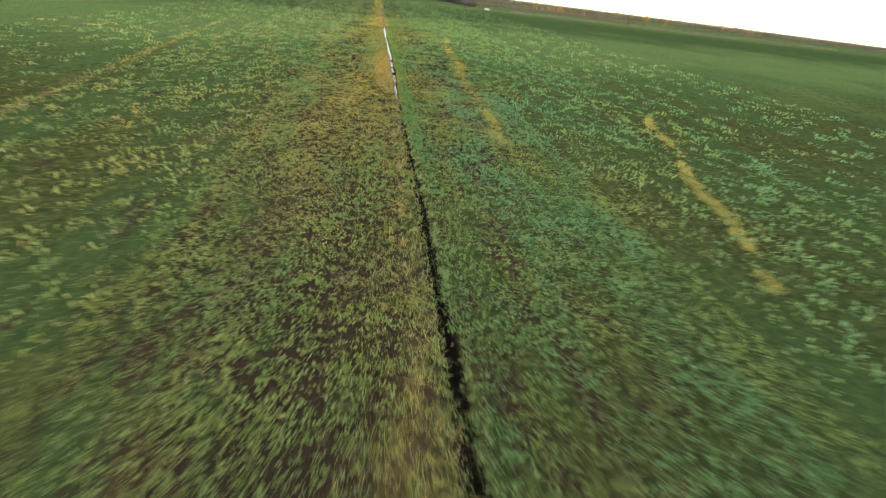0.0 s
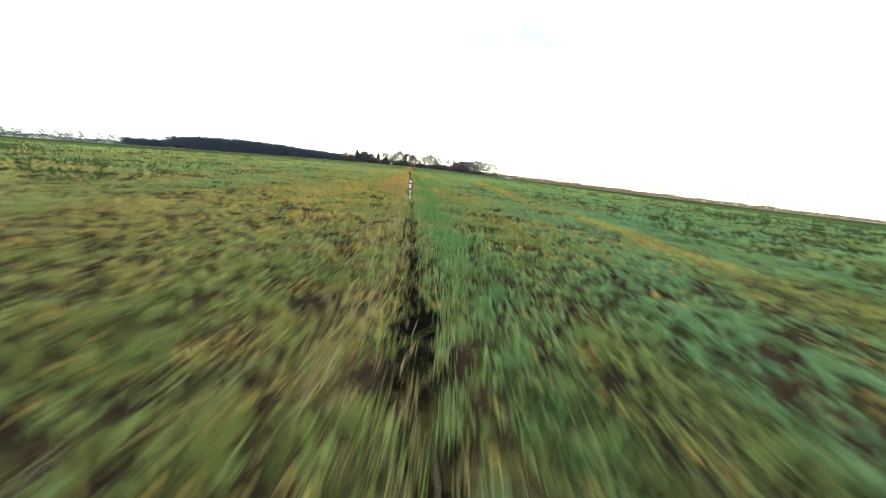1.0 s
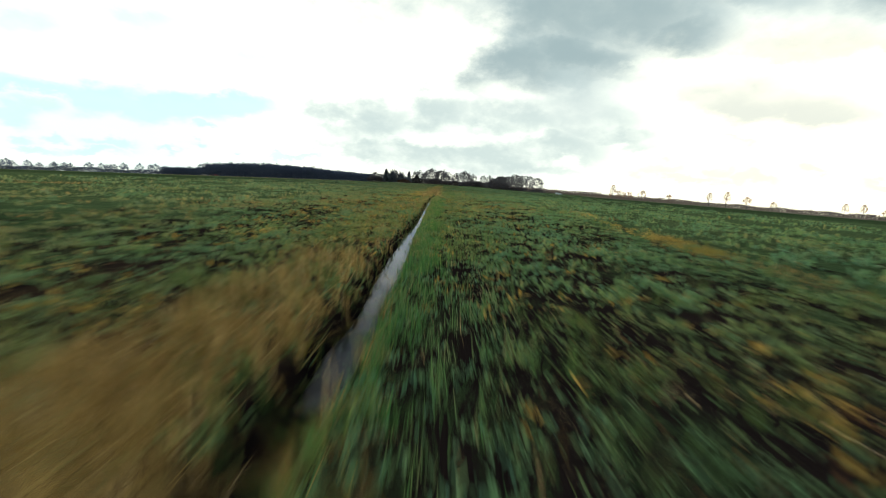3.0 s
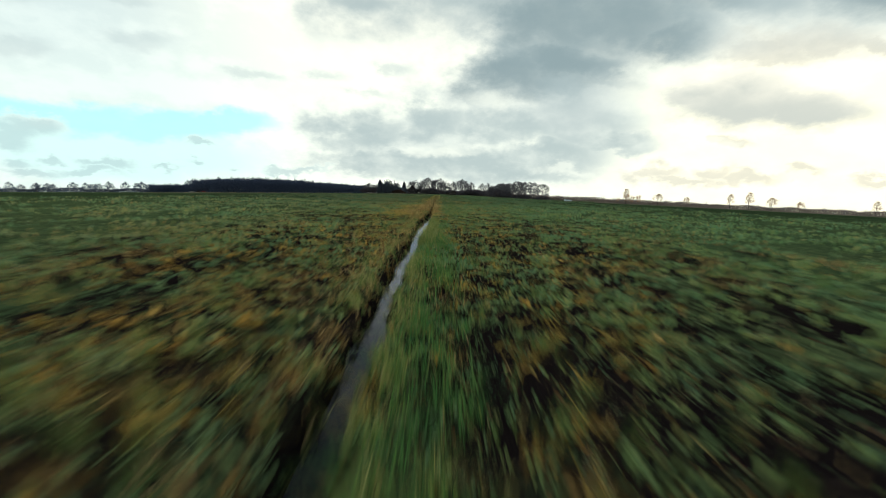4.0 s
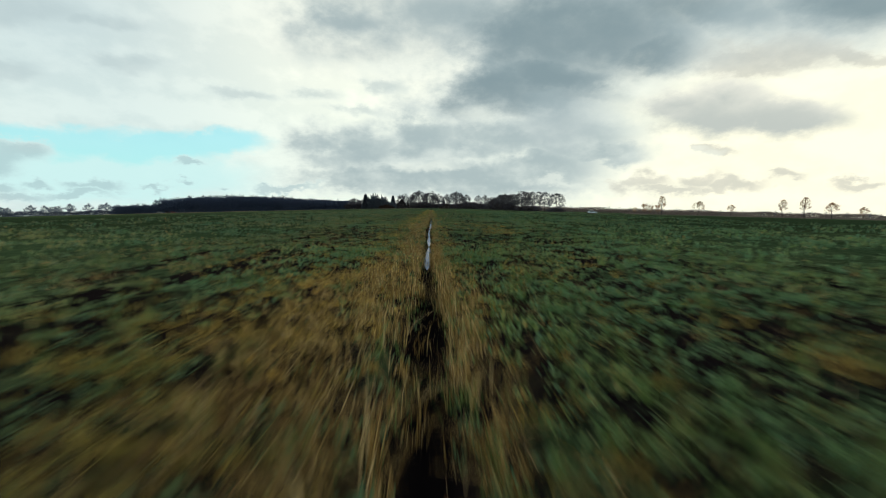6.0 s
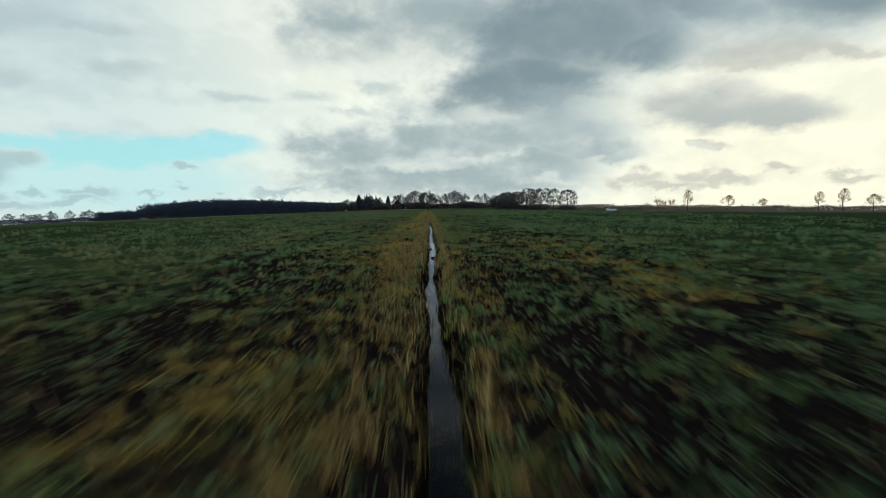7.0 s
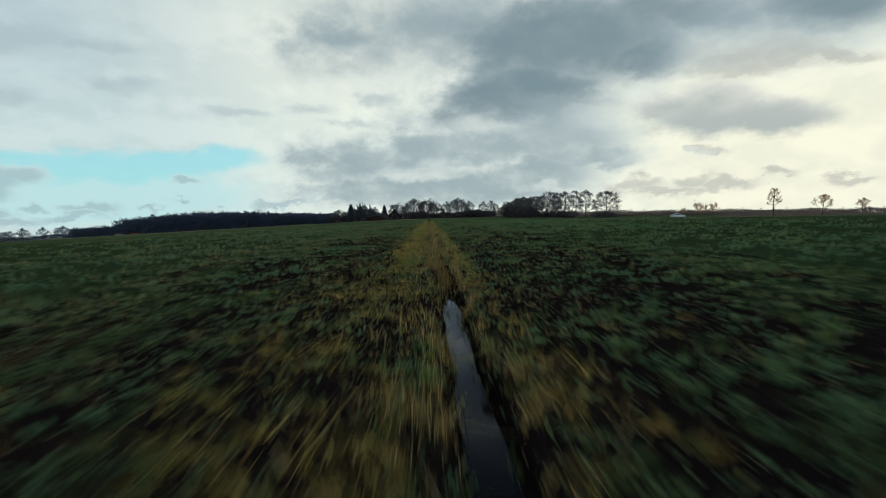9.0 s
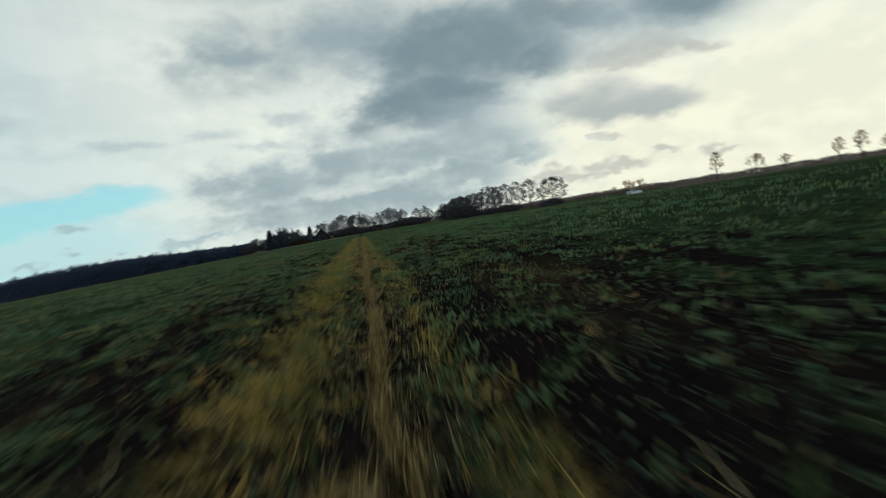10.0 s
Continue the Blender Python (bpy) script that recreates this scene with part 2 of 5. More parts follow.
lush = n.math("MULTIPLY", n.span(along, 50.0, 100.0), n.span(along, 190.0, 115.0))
# gains along the field put brightness into the colour, offsetting exposure
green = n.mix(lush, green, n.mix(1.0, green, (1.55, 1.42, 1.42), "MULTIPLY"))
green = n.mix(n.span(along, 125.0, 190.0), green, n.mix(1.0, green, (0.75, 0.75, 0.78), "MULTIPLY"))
# far ground lightened in the colour for the light its flat surface misses
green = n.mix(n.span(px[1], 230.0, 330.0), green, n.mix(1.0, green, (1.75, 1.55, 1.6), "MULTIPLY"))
dry = n.mix(fine, (0.08, 0.055, 0.024), (0.20, 0.145, 0.066))
away = n.span(n.math("ABSOLUTE", px[0]), 2.0, 18.0)
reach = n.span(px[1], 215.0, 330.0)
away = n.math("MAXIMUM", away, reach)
cover_f = n.math("ADD", n.math("MULTIPLY", mid, 0.6), n.math("MULTIPLY", fine, 0.4))
lo = n.math("ADD", n.math("SUBTRACT", 0.54, n.math("MULTIPLY", away, 0.20)), n.math("SUBTRACT", n.span(px[1], 75.0, 38.0, 0.0, 0.03), n.math("MULTIPLY", n.span(px[1], 34.0, 14.0, 0.0, 0.13), n.span(px[0], -2.0, -0.4, 0.15, 1.0))))
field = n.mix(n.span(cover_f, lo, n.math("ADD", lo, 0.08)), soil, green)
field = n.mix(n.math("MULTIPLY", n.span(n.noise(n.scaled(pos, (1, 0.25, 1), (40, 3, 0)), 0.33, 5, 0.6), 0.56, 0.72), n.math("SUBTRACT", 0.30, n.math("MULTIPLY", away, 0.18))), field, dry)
# soil turns near black within 0.4 m of the ditch line
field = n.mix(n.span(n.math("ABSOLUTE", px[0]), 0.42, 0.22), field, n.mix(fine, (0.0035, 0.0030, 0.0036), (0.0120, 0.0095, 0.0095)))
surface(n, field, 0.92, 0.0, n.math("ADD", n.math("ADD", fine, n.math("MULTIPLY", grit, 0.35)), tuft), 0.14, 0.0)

# stagnant water with a little scum
MAT_WATER, n = material("ditch water")
pos = n.add("ShaderNodeNewGeometry").outputs["Position"]
wave = n.noise(n.scaled(pos, (1, 0.6, 1)), 5.0, 3)
scum = n.noise(pos, 9.0, 5, 0.6)
deep = n.add("ShaderNodeBsdfDiffuse", Color=n.mix(n.span(scum, 0.55, 0.7), (0.0012, 0.0014, 0.003), (0.004, 0.0038, 0.004)))
ripple = n.add("ShaderNodeBump", Height=wave, Distance=0.01, Strength=0.012).outputs[0]
sheen = n.add("ShaderNodeBsdfAnisotropic", Color=(0.78, 0.84, 1.0, 1.0), Roughness=n.span(scum, 0.5, 0.72, 0.02, 0.07), Normal=ripple)
mirror = n.add("ShaderNodeMixShader", Fac=n.add("ShaderNodeFresnel", IOR=1.22, Normal=ripple).outputs[0])
n.put(mirror.inputs[1], deep.outputs[0])
n.put(mirror.inputs[2], sheen.outputs[0])
n.add("ShaderNodeOutputMaterial", Surface=mirror.outputs[0])


def plant_material(name, stops, patch, patch_f, glow=0.25, rough=0.55, olive_f=0.0):
    """Leaves that differ one by one, with broad patches of another hue."""
    m, n = material(name)
    g = n.add("ShaderNodeNewGeometry").outputs
    c = n.ramp(g["Random Per Island"], stops)
    broad = n.noise(n.scaled(g["Position"], (1.0, 0.4, 1.0)), 0.35, 4)
    c = n.mix(n.math("MULTIPLY", n.span(broad, 0.42, 0.60), patch_f), c, patch)
    ends = n.add("ShaderNodeSeparateXYZ", Vector=g["Position"]).outputs[1]
    mean = tuple(sum(k[1][i] for k in stops) / len(stops) for i in range(3))
    # leaf tones drawn to their mean near the start, imitating washed-out haze
    c = n.mix(n.span(ends, 75.0, 15.0, 0.0, 0.45), c, mean)
    olive = n.noise(n.scaled(g["Position"], (1.0, 0.3, 1.0), (13.0, 5.0, 0.0)), 0.22, 4)
    across = n.add("ShaderNodeSeparateXYZ", Vector=g["Position"]).outputs[0]
    olive = n.math("SUBTRACT", olive, n.math("MULTIPLY", n.span(across, -2.5, 1.0), 0.13))
    c = n.mix(n.math("MULTIPLY", n.span(olive, 0.42, 0.58), n.math("MULTIPLY", n.span(ends, 120.0, 50.0, 0.5 * olive_f, olive_f), n.span(ends, 12.0, 32.0, 0.25, 1.0))), c, n.mix(1.0, c, (1.46, 1.00, 0.96), "MULTIPLY"))
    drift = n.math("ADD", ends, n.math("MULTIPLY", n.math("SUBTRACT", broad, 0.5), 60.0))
    # brightness stepped along the field in the leaf colour, making up for exposure
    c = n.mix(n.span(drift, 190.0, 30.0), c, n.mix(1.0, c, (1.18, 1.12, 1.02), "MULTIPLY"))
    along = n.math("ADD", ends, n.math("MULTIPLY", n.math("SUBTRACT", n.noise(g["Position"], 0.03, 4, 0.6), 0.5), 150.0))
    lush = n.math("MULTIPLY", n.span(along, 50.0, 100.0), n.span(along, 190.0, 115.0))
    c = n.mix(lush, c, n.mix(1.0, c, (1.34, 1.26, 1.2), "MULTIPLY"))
    cool = n.math("MULTIPLY", n.math("MULTIPLY", n.span(across, -0.6, 1.2), n.span(ends, 95.0, 45.0)), n.span(olive, 0.46, 0.30))
    c = n.mix(n.math("MULTIPLY", cool, 0.8 if olive_f else 0.0), c, n.mix(1.0, c, (0.70, 1.04, 1.45), "MULTIPLY"))
    if not olive_f:
        c = n.mix(n.span(ends, 60.0, 22.0), c, n.mix(1.0, c, (0.84, 1.02, 1.50), "MULTIPLY"))
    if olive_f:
        # late leaves dimmed in the colour, like the ground under them
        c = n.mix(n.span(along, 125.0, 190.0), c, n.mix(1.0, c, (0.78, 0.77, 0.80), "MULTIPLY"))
    if olive_f:
        c = n.mix(n.math("MULTIPLY", n.span(across, -3.0, -12.0), n.span(broad, 0.62, 0.40, 0.2, 0.9)), c, n.mix(1.0, c, (1.16, 0.97, 1.06), "MULTIPLY"))
    vein = n.noise(g["Position"], 30.0, 3)
    c = n.mix(n.span(vein, 0.35, 0.7), n.mix(1.0, c, (0.72, 0.72, 0.72), "MULTIPLY"), c)
    surface(n, c, rough, spec=0.18, through_light=glow)
    return m


MAT_CROP = plant_material("cover crop leaf", [(0.0, (0.089, 0.168, 0.075)), (0.30, (0.138, 0.254, 0.106)), (0.55, (0.221, 0.324, 0.116)), (0.74, (0.122, 0.254, 0.157)),
                                              (0.93, (0.250, 0.306, 0.113)), (0.985, (0.330, 0.320, 0.130)), (1.0, (0.360, 0.254, 0.086))], (0.092, 0.228, 0.127), 0.6, 0.42, olive_f=0.8)
MAT_BLADE = plant_material("green grass blade", [(0.0, (0.057, 0.129, 0.038)), (0.5, (0.108, 0.209, 0.061)), (0.8, (0.189, 0.245, 0.080)), (1.0, (0.350, 0.310, 0.143))], (0.068, 0.179, 0.065), 0.4, 0.4, olive_f=0.6)
MAT_BANK = plant_material("yellowing bank grass", [(0.0, (0.055, 0.122, 0.031)), (0.4, (0.131, 0.213, 0.060)), (0.75, (0.262, 0.283, 0.106)), (1.0, (0.459, 0.438, 0.214))], (0.093, 0.181, 0.050), 0.4, 0.3)
MAT_DEAD = plant_material("dead grass blade", [(0.0, (0.070, 0.042, 0.016)), (0.35, (0.171, 0.122, 0.039)), (0.7, (0.366, 0.278, 0.101)), (0.9, (0.524, 0.420, 0.187)), (1.0, (0.661, 0.557, 0.316))], (0.227, 0.136, 0.040), 0.3, 0.2, 0.65)
MAT_LUSH = plant_material("lush green grass", [(0.0, (0.035, 0.121, 0.037)), (0.5, (0.063, 0.199, 0.060)), (0.85, (0.120, 0.269, 0.069)), (1.0, (0.274, 0.355, 0.097))], (0.046, 0.170, 0.056), 0.4, 0.4)
MAT_LODGED = plant_material("lodged grass", [(0.0, (0.117, 0.093, 0.022)), (0.3, (0.220, 0.186, 0.044)), (0.55, (0.425, 0.305, 0.076)), (0.8, (0.586, 0.431, 0.113)), (1.0, (0.764, 0.595, 0.215))], (0.190, 0.208, 0.046), 0.5, 0.3, 0.7)
MAT_STRAW = plant_material("pale straw", [(0.0, (0.26, 0.19, 0.085)), (0.6, (0.42, 0.33, 0.17)), (1.0, (0.55, 0.46, 0.29))], (0.34, 0.26, 0.12), 0.3, 0.1, 0.6)
MAT_WITHERED = plant_material("withered leaf", [(0.0, (0.076, 0.040, 0.021)), (0.5, (0.187, 0.095, 0.036)), (0.8, (0.272, 0.171, 0.052)), (1.0, (0.340, 0.257, 0.091))], (0.128, 0.057, 0.033), 0.4, 0.2)
MAT_YELLOWED = plant_material("yellowed leaf", [(0.0, (0.150, 0.105, 0.030)), (0.4, (0.330, 0.210, 0.050)), (0.8, (0.470, 0.310, 0.075)), (1.0, (0.560, 0.440, 0.140))], (0.260, 0.240, 0.060), 0.4, 0.3)
MAT_BARK = plain("wet bark", (0.055, 0.050, 0.046), 0.85, grain=3.0)
# twig colour raised and blued to stand for haze before the trees
MAT_TWIG = plain("bare twigs", (0.092, 0.096, 0.112), 0.85, grain=2.0)
# aerial haze painted into the far twigs: lighter and bluer than bark
MAT_FAR_TWIG_HAZED = plant_material("far twigs tinted for haze", [(0.0, (0.067, 0.093, 0.156)), (0.6, (0.078, 0.109, 0.178)), (1.0, (0.094, 0.124, 0.194))], (0.078, 0.105, 0.173), 0.4, 0.5, 0.9)
# warm low sunlight painted into these twigs, lighter and oranger than the rest
MAT_TWIG_SUNLIT = plain("twigs with low sunlight in the colour", (0.35, 0.20, 0.095), 0.85, grain=2.0)
# evergreen and scrub colours include a bluish lift for haze
MAT_EVERGREEN = plant_material("evergreen foliage", [(0.0, (0.052, 0.071, 0.101)), (0.6, (0.086, 0.114, 0.150)), (1.0, (0.134, 0.167, 0.194))], (0.065, 0.079, 0.121), 0.4, 0.45)
MAT_SCRUB = plant_material("leafless scrub", [(0.0, (0.060, 0.062, 0.085)), (0.6, (0.091, 0.091, 0.116)), (1.0, (0.137, 0.127, 0.144))], (0.087, 0.059, 0.045), 0.4, 0.4, 0.9)
MAT_HEDGE = plant_material("brown beech hedge", [(0.0, (0.035, 0.023, 0.020)), (0.6, (0.060, 0.038, 0.030)), (1.0, (0.085, 0.055, 0.040))], (0.05, 0.035, 0.03), 0.4, 0.1, 0.9)
# brown scrub with distance haze painted in as a paler colour
MAT_HAZY = plant_material("brown far scrub paled for haze", [(0.0, (0.19, 0.155, 0.145)), (0.6, (0.25, 0.205, 0.185)), (1.0, (0.31, 0.25, 0.215))], (0.23, 0.19, 0.17), 0.4, 0.3, 0.9)
MAT_BRICK = plain("dark brick", (0.026, 0.024, 0.027), 0.85, grain=14.0, spec=0.0)
MAT_ROOF = plain("dark roof tiles", (0.030, 0.030, 0.036), 0.7, grain=6.0, spec=0.0)
MAT_TIMBER = plain("tarred boards", (0.035, 0.032, 0.030), 0.8, grain=5.0, spec=0.0)
MAT_PAINT = plain("weathered grey joinery", (0.20, 0.20, 0.20), 0.5, vary=0.08)
MAT_GLASS = plain("dark window glass", (0.010, 0.012, 0.014), 0.8, vary=0.1)
MAT_CAR = plain("silver-white car paint", (0.42, 0.52, 0.60), 0.35, 0.1, 0.04)
MAT_RED = plain("red lacquer", (0.19, 0.030, 0.022), 0.4, 0.0, 0.12)
MAT_GREY = plain("grey sheeting", (0.22, 0.24, 0.25), 0.55, 0.0, 0.12)
MAT_RUBBER = plain("black rubber", (0.02, 0.02, 0.021), 0.85, vary=0.15)
MAT_STEEL = plain("dull steel", (0.42, 0.42, 0.43), 0.4, 0.8, 0.1)
MAT_LAMP = plain("clear lamp glass", (0.7, 0.7, 0.68), 0.1, vary=0.05)
MAT_TAIL = plain("red lamp glass", (0.35, 0.02, 0.02), 0.2, vary=0.05)
MAT_TRACK = plain("sandy track", (0.17, 0.15, 0.09), 0.95, grain=1.5)
MAT_CLOD = plain("wet clod", (0.016, 0.013, 0.014), 0.9, grain=18.0, spec=0.0)


# ---------------------------------------------------------------- shared mesh helpers
rng = np.random.default_rng(11)


def sheet(name, verts, faces, mat):
    """An object from arrays of vertices and equal-sided faces."""
    me = bpy.data.meshes.new(name)
    verts, faces = np.asarray(verts, np.float32), np.asarray(faces, np.int32)
    k = faces.shape[1]
    me.vertices.add(len(verts))
    me.vertices.foreach_set("co", verts.ravel())
    me.loops.add(faces.size)
    me.loops.foreach_set("vertex_index", faces.ravel())
    me.polygons.add(len(faces))
    me.polygons.foreach_set("loop_start", np.arange(0, faces.size, k, dtype=np.int32))
    me.update(calc_edges=True)
    me.materials.append(mat)
    return new(name, me)


def part(name, bm, mat, parent, label=""):
    """Links a bmesh as one mesh under a thing or a part."""
    me = bpy.data.meshes.new(name)
    bm.to_mesh(me)
    bm.free()
    me.materials.append(mat)
    ob = new(name, me)
    ob.parent = parent
    return tagged(ob, label)


def box(bm, cx, cy, cz, sx, sy, sz, bevel=0.0):
    """A box added to bm, centred, with sides sx, sy, sz."""
    r = bmesh.ops.create_cube(bm, size=1, matrix=Matrix.Translation((cx, cy, cz)) @ Matrix.Diagonal((sx, sy, sz, 1)))
    if bevel:
        edges = list({e for v in r["verts"] for e in v.link_edges})
        bmesh.ops.bevel(bm, geom=edges, offset=bevel, segments=2, affect="EDGES")
    return bm


def boxed(*args, **kw):
    return box(bmesh.new(), *args, **kw)


def prism(outline, depth, axis_y=0.0):
    """A bmesh from an outline in x and z, extruded along y by depth, centred on axis_y."""
    bm = bmesh.new()
    a = [bm.verts.new((x, axis_y - depth / 2, z)) for x, z in outline]
    b = [bm.verts.new((x, axis_y + depth / 2, z)) for x, z in outline]
    bm.faces.new(a)
    bm.faces.new(b[::-1])
    for i in range(len(a)):
        j = (i + 1) % len(a)
        bm.faces.new((a[i], b[i], b[j], a[j]))
    bmesh.ops.recalc_face_normals(bm, faces=bm.faces)
    return bm


def disc(radius, depth, x, y, z, sides=18):
    """A wheel-like cylinder whose axle runs along y."""
    bm = bmesh.new()
    bmesh.ops.create_cone(bm, cap_ends=True, segments=sides, radius1=radius, radius2=radius, depth=depth, matrix=Matrix.Translation((x, y, z)) @ Matrix.Rotation(radians(90), 4, "X"))
    return bm


def vnoise(x, y, scale, seed=0):
    """Smooth value noise from 0 to 1 on a lattice of the given cell size."""
    x, y = np.asarray(x, float) / scale + seed * 17.3, np.asarray(y, float) / scale - seed * 9.1
    i, j = np.floor(x), np.floor(y)
    fx, fy = x - i, y - j
    fx, fy = fx * fx * (3 - 2 * fx), fy * fy * (3 - 2 * fy)

    def h(a, b):
        s = np.sin(a * 127.1 + b * 311.7 + seed * 74.7) * 43758.5453
        return s - np.floor(s)
    return (h(i, j) * (1 - fx) + h(i + 1, j) * fx) * (1 - fy) + (h(i, j + 1) * (1 - fx) + h(i + 1, j + 1) * fx) * fy


def smooth(v, a, b):
    t = np.clip((v - a) / (b - a), 0, 1)
    return t * t * (3 - 2 * t)


# ---------------------------------------------------------------- the field and its ditch
WATER_Z = -0.27


def ditch_x(y):
    return 0.07 * np.sin(y * 0.11) + 0.05 * np.sin(y * 0.37 + 1.0)


def ditch_half(y):
    """Half the width of the ditch's wet bottom."""
    wide = smooth(y, 39, 46) * (1 - 0.6 * smooth(y, 203, 210))
    pool = smooth(y, 92, 104) * (1 - smooth(y, 117, 121))
    return 0.06 + 0.06 * wide + 0.15 * pool - 0.03 * smooth(y, 145, 150) + 0.05 * smooth(y, 160, 175) + 0.03 * smooth(y, 188, 193) * (1 - smooth(y, 199, 203)) + 0.14 * (vnoise(y, 0, 1.5, 3) - 0.5) + 0.09 * (vnoise(y, 2, 0.6, 13) - 0.5) - 0.08 * smooth(y, 26, 32) * (1 - smooth(y, 40, 45)) + 0.10 * smooth(y, 50, 56) * (1 - smooth(y, 72, 84)) - 0.04 * smooth(y, 14, 18) * (1 - smooth(y, 26, 31))


def wet(y):
    """1 where the ditch is deep enough to hold water."""
    v = smooth(y, 30, 38) * (1 - smooth(y, 118.5, 120.5)) + smooth(y, 142, 147) * (1 - smooth(y, 200, 203))
    return v * smooth(vnoise(y, 5, 2.6, 9) + 0.35 * smooth(y, 60, 80), 0.18, 0.32)


def ground_z(x, y):
    x, y = np.asarray(x, float), np.asarray(y, float)
    far = np.abs(x)
    # the field is slightly crowned and falls away to both sides
    swell = np.where(x < 0, -0.028, -0.022) * (np.sqrt(x * x + 3600) - 60)
    near = 1 - smooth(far, 25, 60)
    lumps = near * (0.10 * (vnoise(x, y, 1.3, 1) - 0.5) + 0.05 * (vnoise(x, y, 0.8, 2) - 0.5)) + 0.16 * (vnoise(x, y, 9, 4) - 0.5)
    u = np.abs(x - ditch_x(y))
    hw = ditch_half(y)
    depth = 0.22 + 0.20 * wet(y) - 0.12 * smooth(y, 203, 210) - 0.12 * smooth(y, 14, 18) * (1 - smooth(y, 26, 31))
    flank = smooth(u, hw - 0.07, hw + 0.20 + 0.12 * (vnoise(x, y, 0.8, 6) - 0.5))
    lip = 0.05 * np.exp(-((u - hw - 0.45) / 0.25) ** 2)
    return swell + lumps * (0.25 + 0.75 * flank) - depth * (1 - flank) + lip


def spread(limit, first, grow, start):
    out, step, v = [], first, start
    while v < limit:
        out.append(v)
        v += step
        step *= grow
    return np.array(out + [limit])


fine_x = np.arange(-1.5, 1.5001, 0.085)
wide_x = spread(2600, 0.13, 1.14, 1.6)
gx = np.concatenate([-wide_x[::-1], fine_x, wide_x])
gy = np.concatenate([-spread(900, 1.0, 1.25, 12.0)[::-1], np.arange(-11.0, 245, 0.4), spread(2800, 0.4, 1.08, 245.3)])
mx, my = np.meshgrid(gx, gy)
nx, ny = len(gx), len(gy)
idx = np.arange(nx * ny).reshape(ny, nx)
quads = np.stack([idx[:-1, :-1], idx[:-1, 1:], idx[1:, 1:], idx[1:, :-1]], -1).reshape(-1, 4)
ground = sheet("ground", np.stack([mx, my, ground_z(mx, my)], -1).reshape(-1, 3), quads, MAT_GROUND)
tagged(ground, "wide green winter field with dark bare soil patches", "field", kind="structure")
ground.data.polygons.foreach_set("use_smooth", np.ones(len(quads), bool))

wy = np.arange(28, 204.5, 0.5)
wx = np.array([-0.6, -0.3, 0.0, 0.3, 0.6])
wmx, wmy = np.meshgrid(wx, wy)
widx = np.arange(wmx.size).reshape(wmx.shape)
wq = np.stack([widx[:-1, :-1], widx[:-1, 1:], widx[1:, 1:], widx[1:, :-1]], -1).reshape(-1, 4)
water = sheet("water", np.stack([wmx + ditch_x(wmy), wmy, np.full_like(wmx, WATER_Z)], -1).reshape(-1, 3), wq, MAT_WATER)
tagged(water, "dark still water reflecting sky in a narrow ditch", "water", kind="structure")


def strip(name, points, width, mat, label, category, lift=0.03):
    """A road-like ribbon that follows the ground through plan points."""
    pts = []
    for (x0, y0), (x1, y1) in zip(points, points[1:]):
        k = max(2, int(math.hypot(x1 - x0, y1 - y0) / 4))
        pts += [(x0 + (x1 - x0) * i / k, y0 + (y1 - y0) * i / k) for i in range(k)]
    pts = np.array(pts + [points[-1]], float)
    d = np.gradient(pts, axis=0)
    d /= np.linalg.norm(d, axis=1)[:, None]
    side = np.stack([-d[:, 1], d[:, 0]], 1)
    cols = []
    for s in (-0.5, -0.17, 0.17, 0.5):
        wob = width * (s + 0.12 * np.sign(s) * (vnoise(pts[:, 0], pts[:, 1], 6, 12) - 0.5))
        q = pts + side * wob[:, None]
        cols.append(np.column_stack([q, ground_z(q[:, 0], q[:, 1]) + lift * (1 if abs(s) < 0.3 else 0.3)]))
    v = np.stack(cols, 1)
    i = np.arange(v.shape[0] * 4).reshape(-1, 4)
    f = np.stack([i[:-1, :-1], i[:-1, 1:], i[1:, 1:], i[1:, :-1]], -1).reshape(-1, 4)
    return tagged(sheet(name, v.reshape(-1, 3), f, mat), label, category, kind="structure")


strip("farm_track", [(40, 304), (75, 303.5), (150, 303), (330, 296)], 2.6, MAT_TRACK, "pale grassy farm track across the field", "track", 0.06)
strip("field_path", [(-8, 470), (-50, 505), (-96, 556)], 4.0, MAT_TRACK, "pale sandy path before the farm", "path", 0.2)


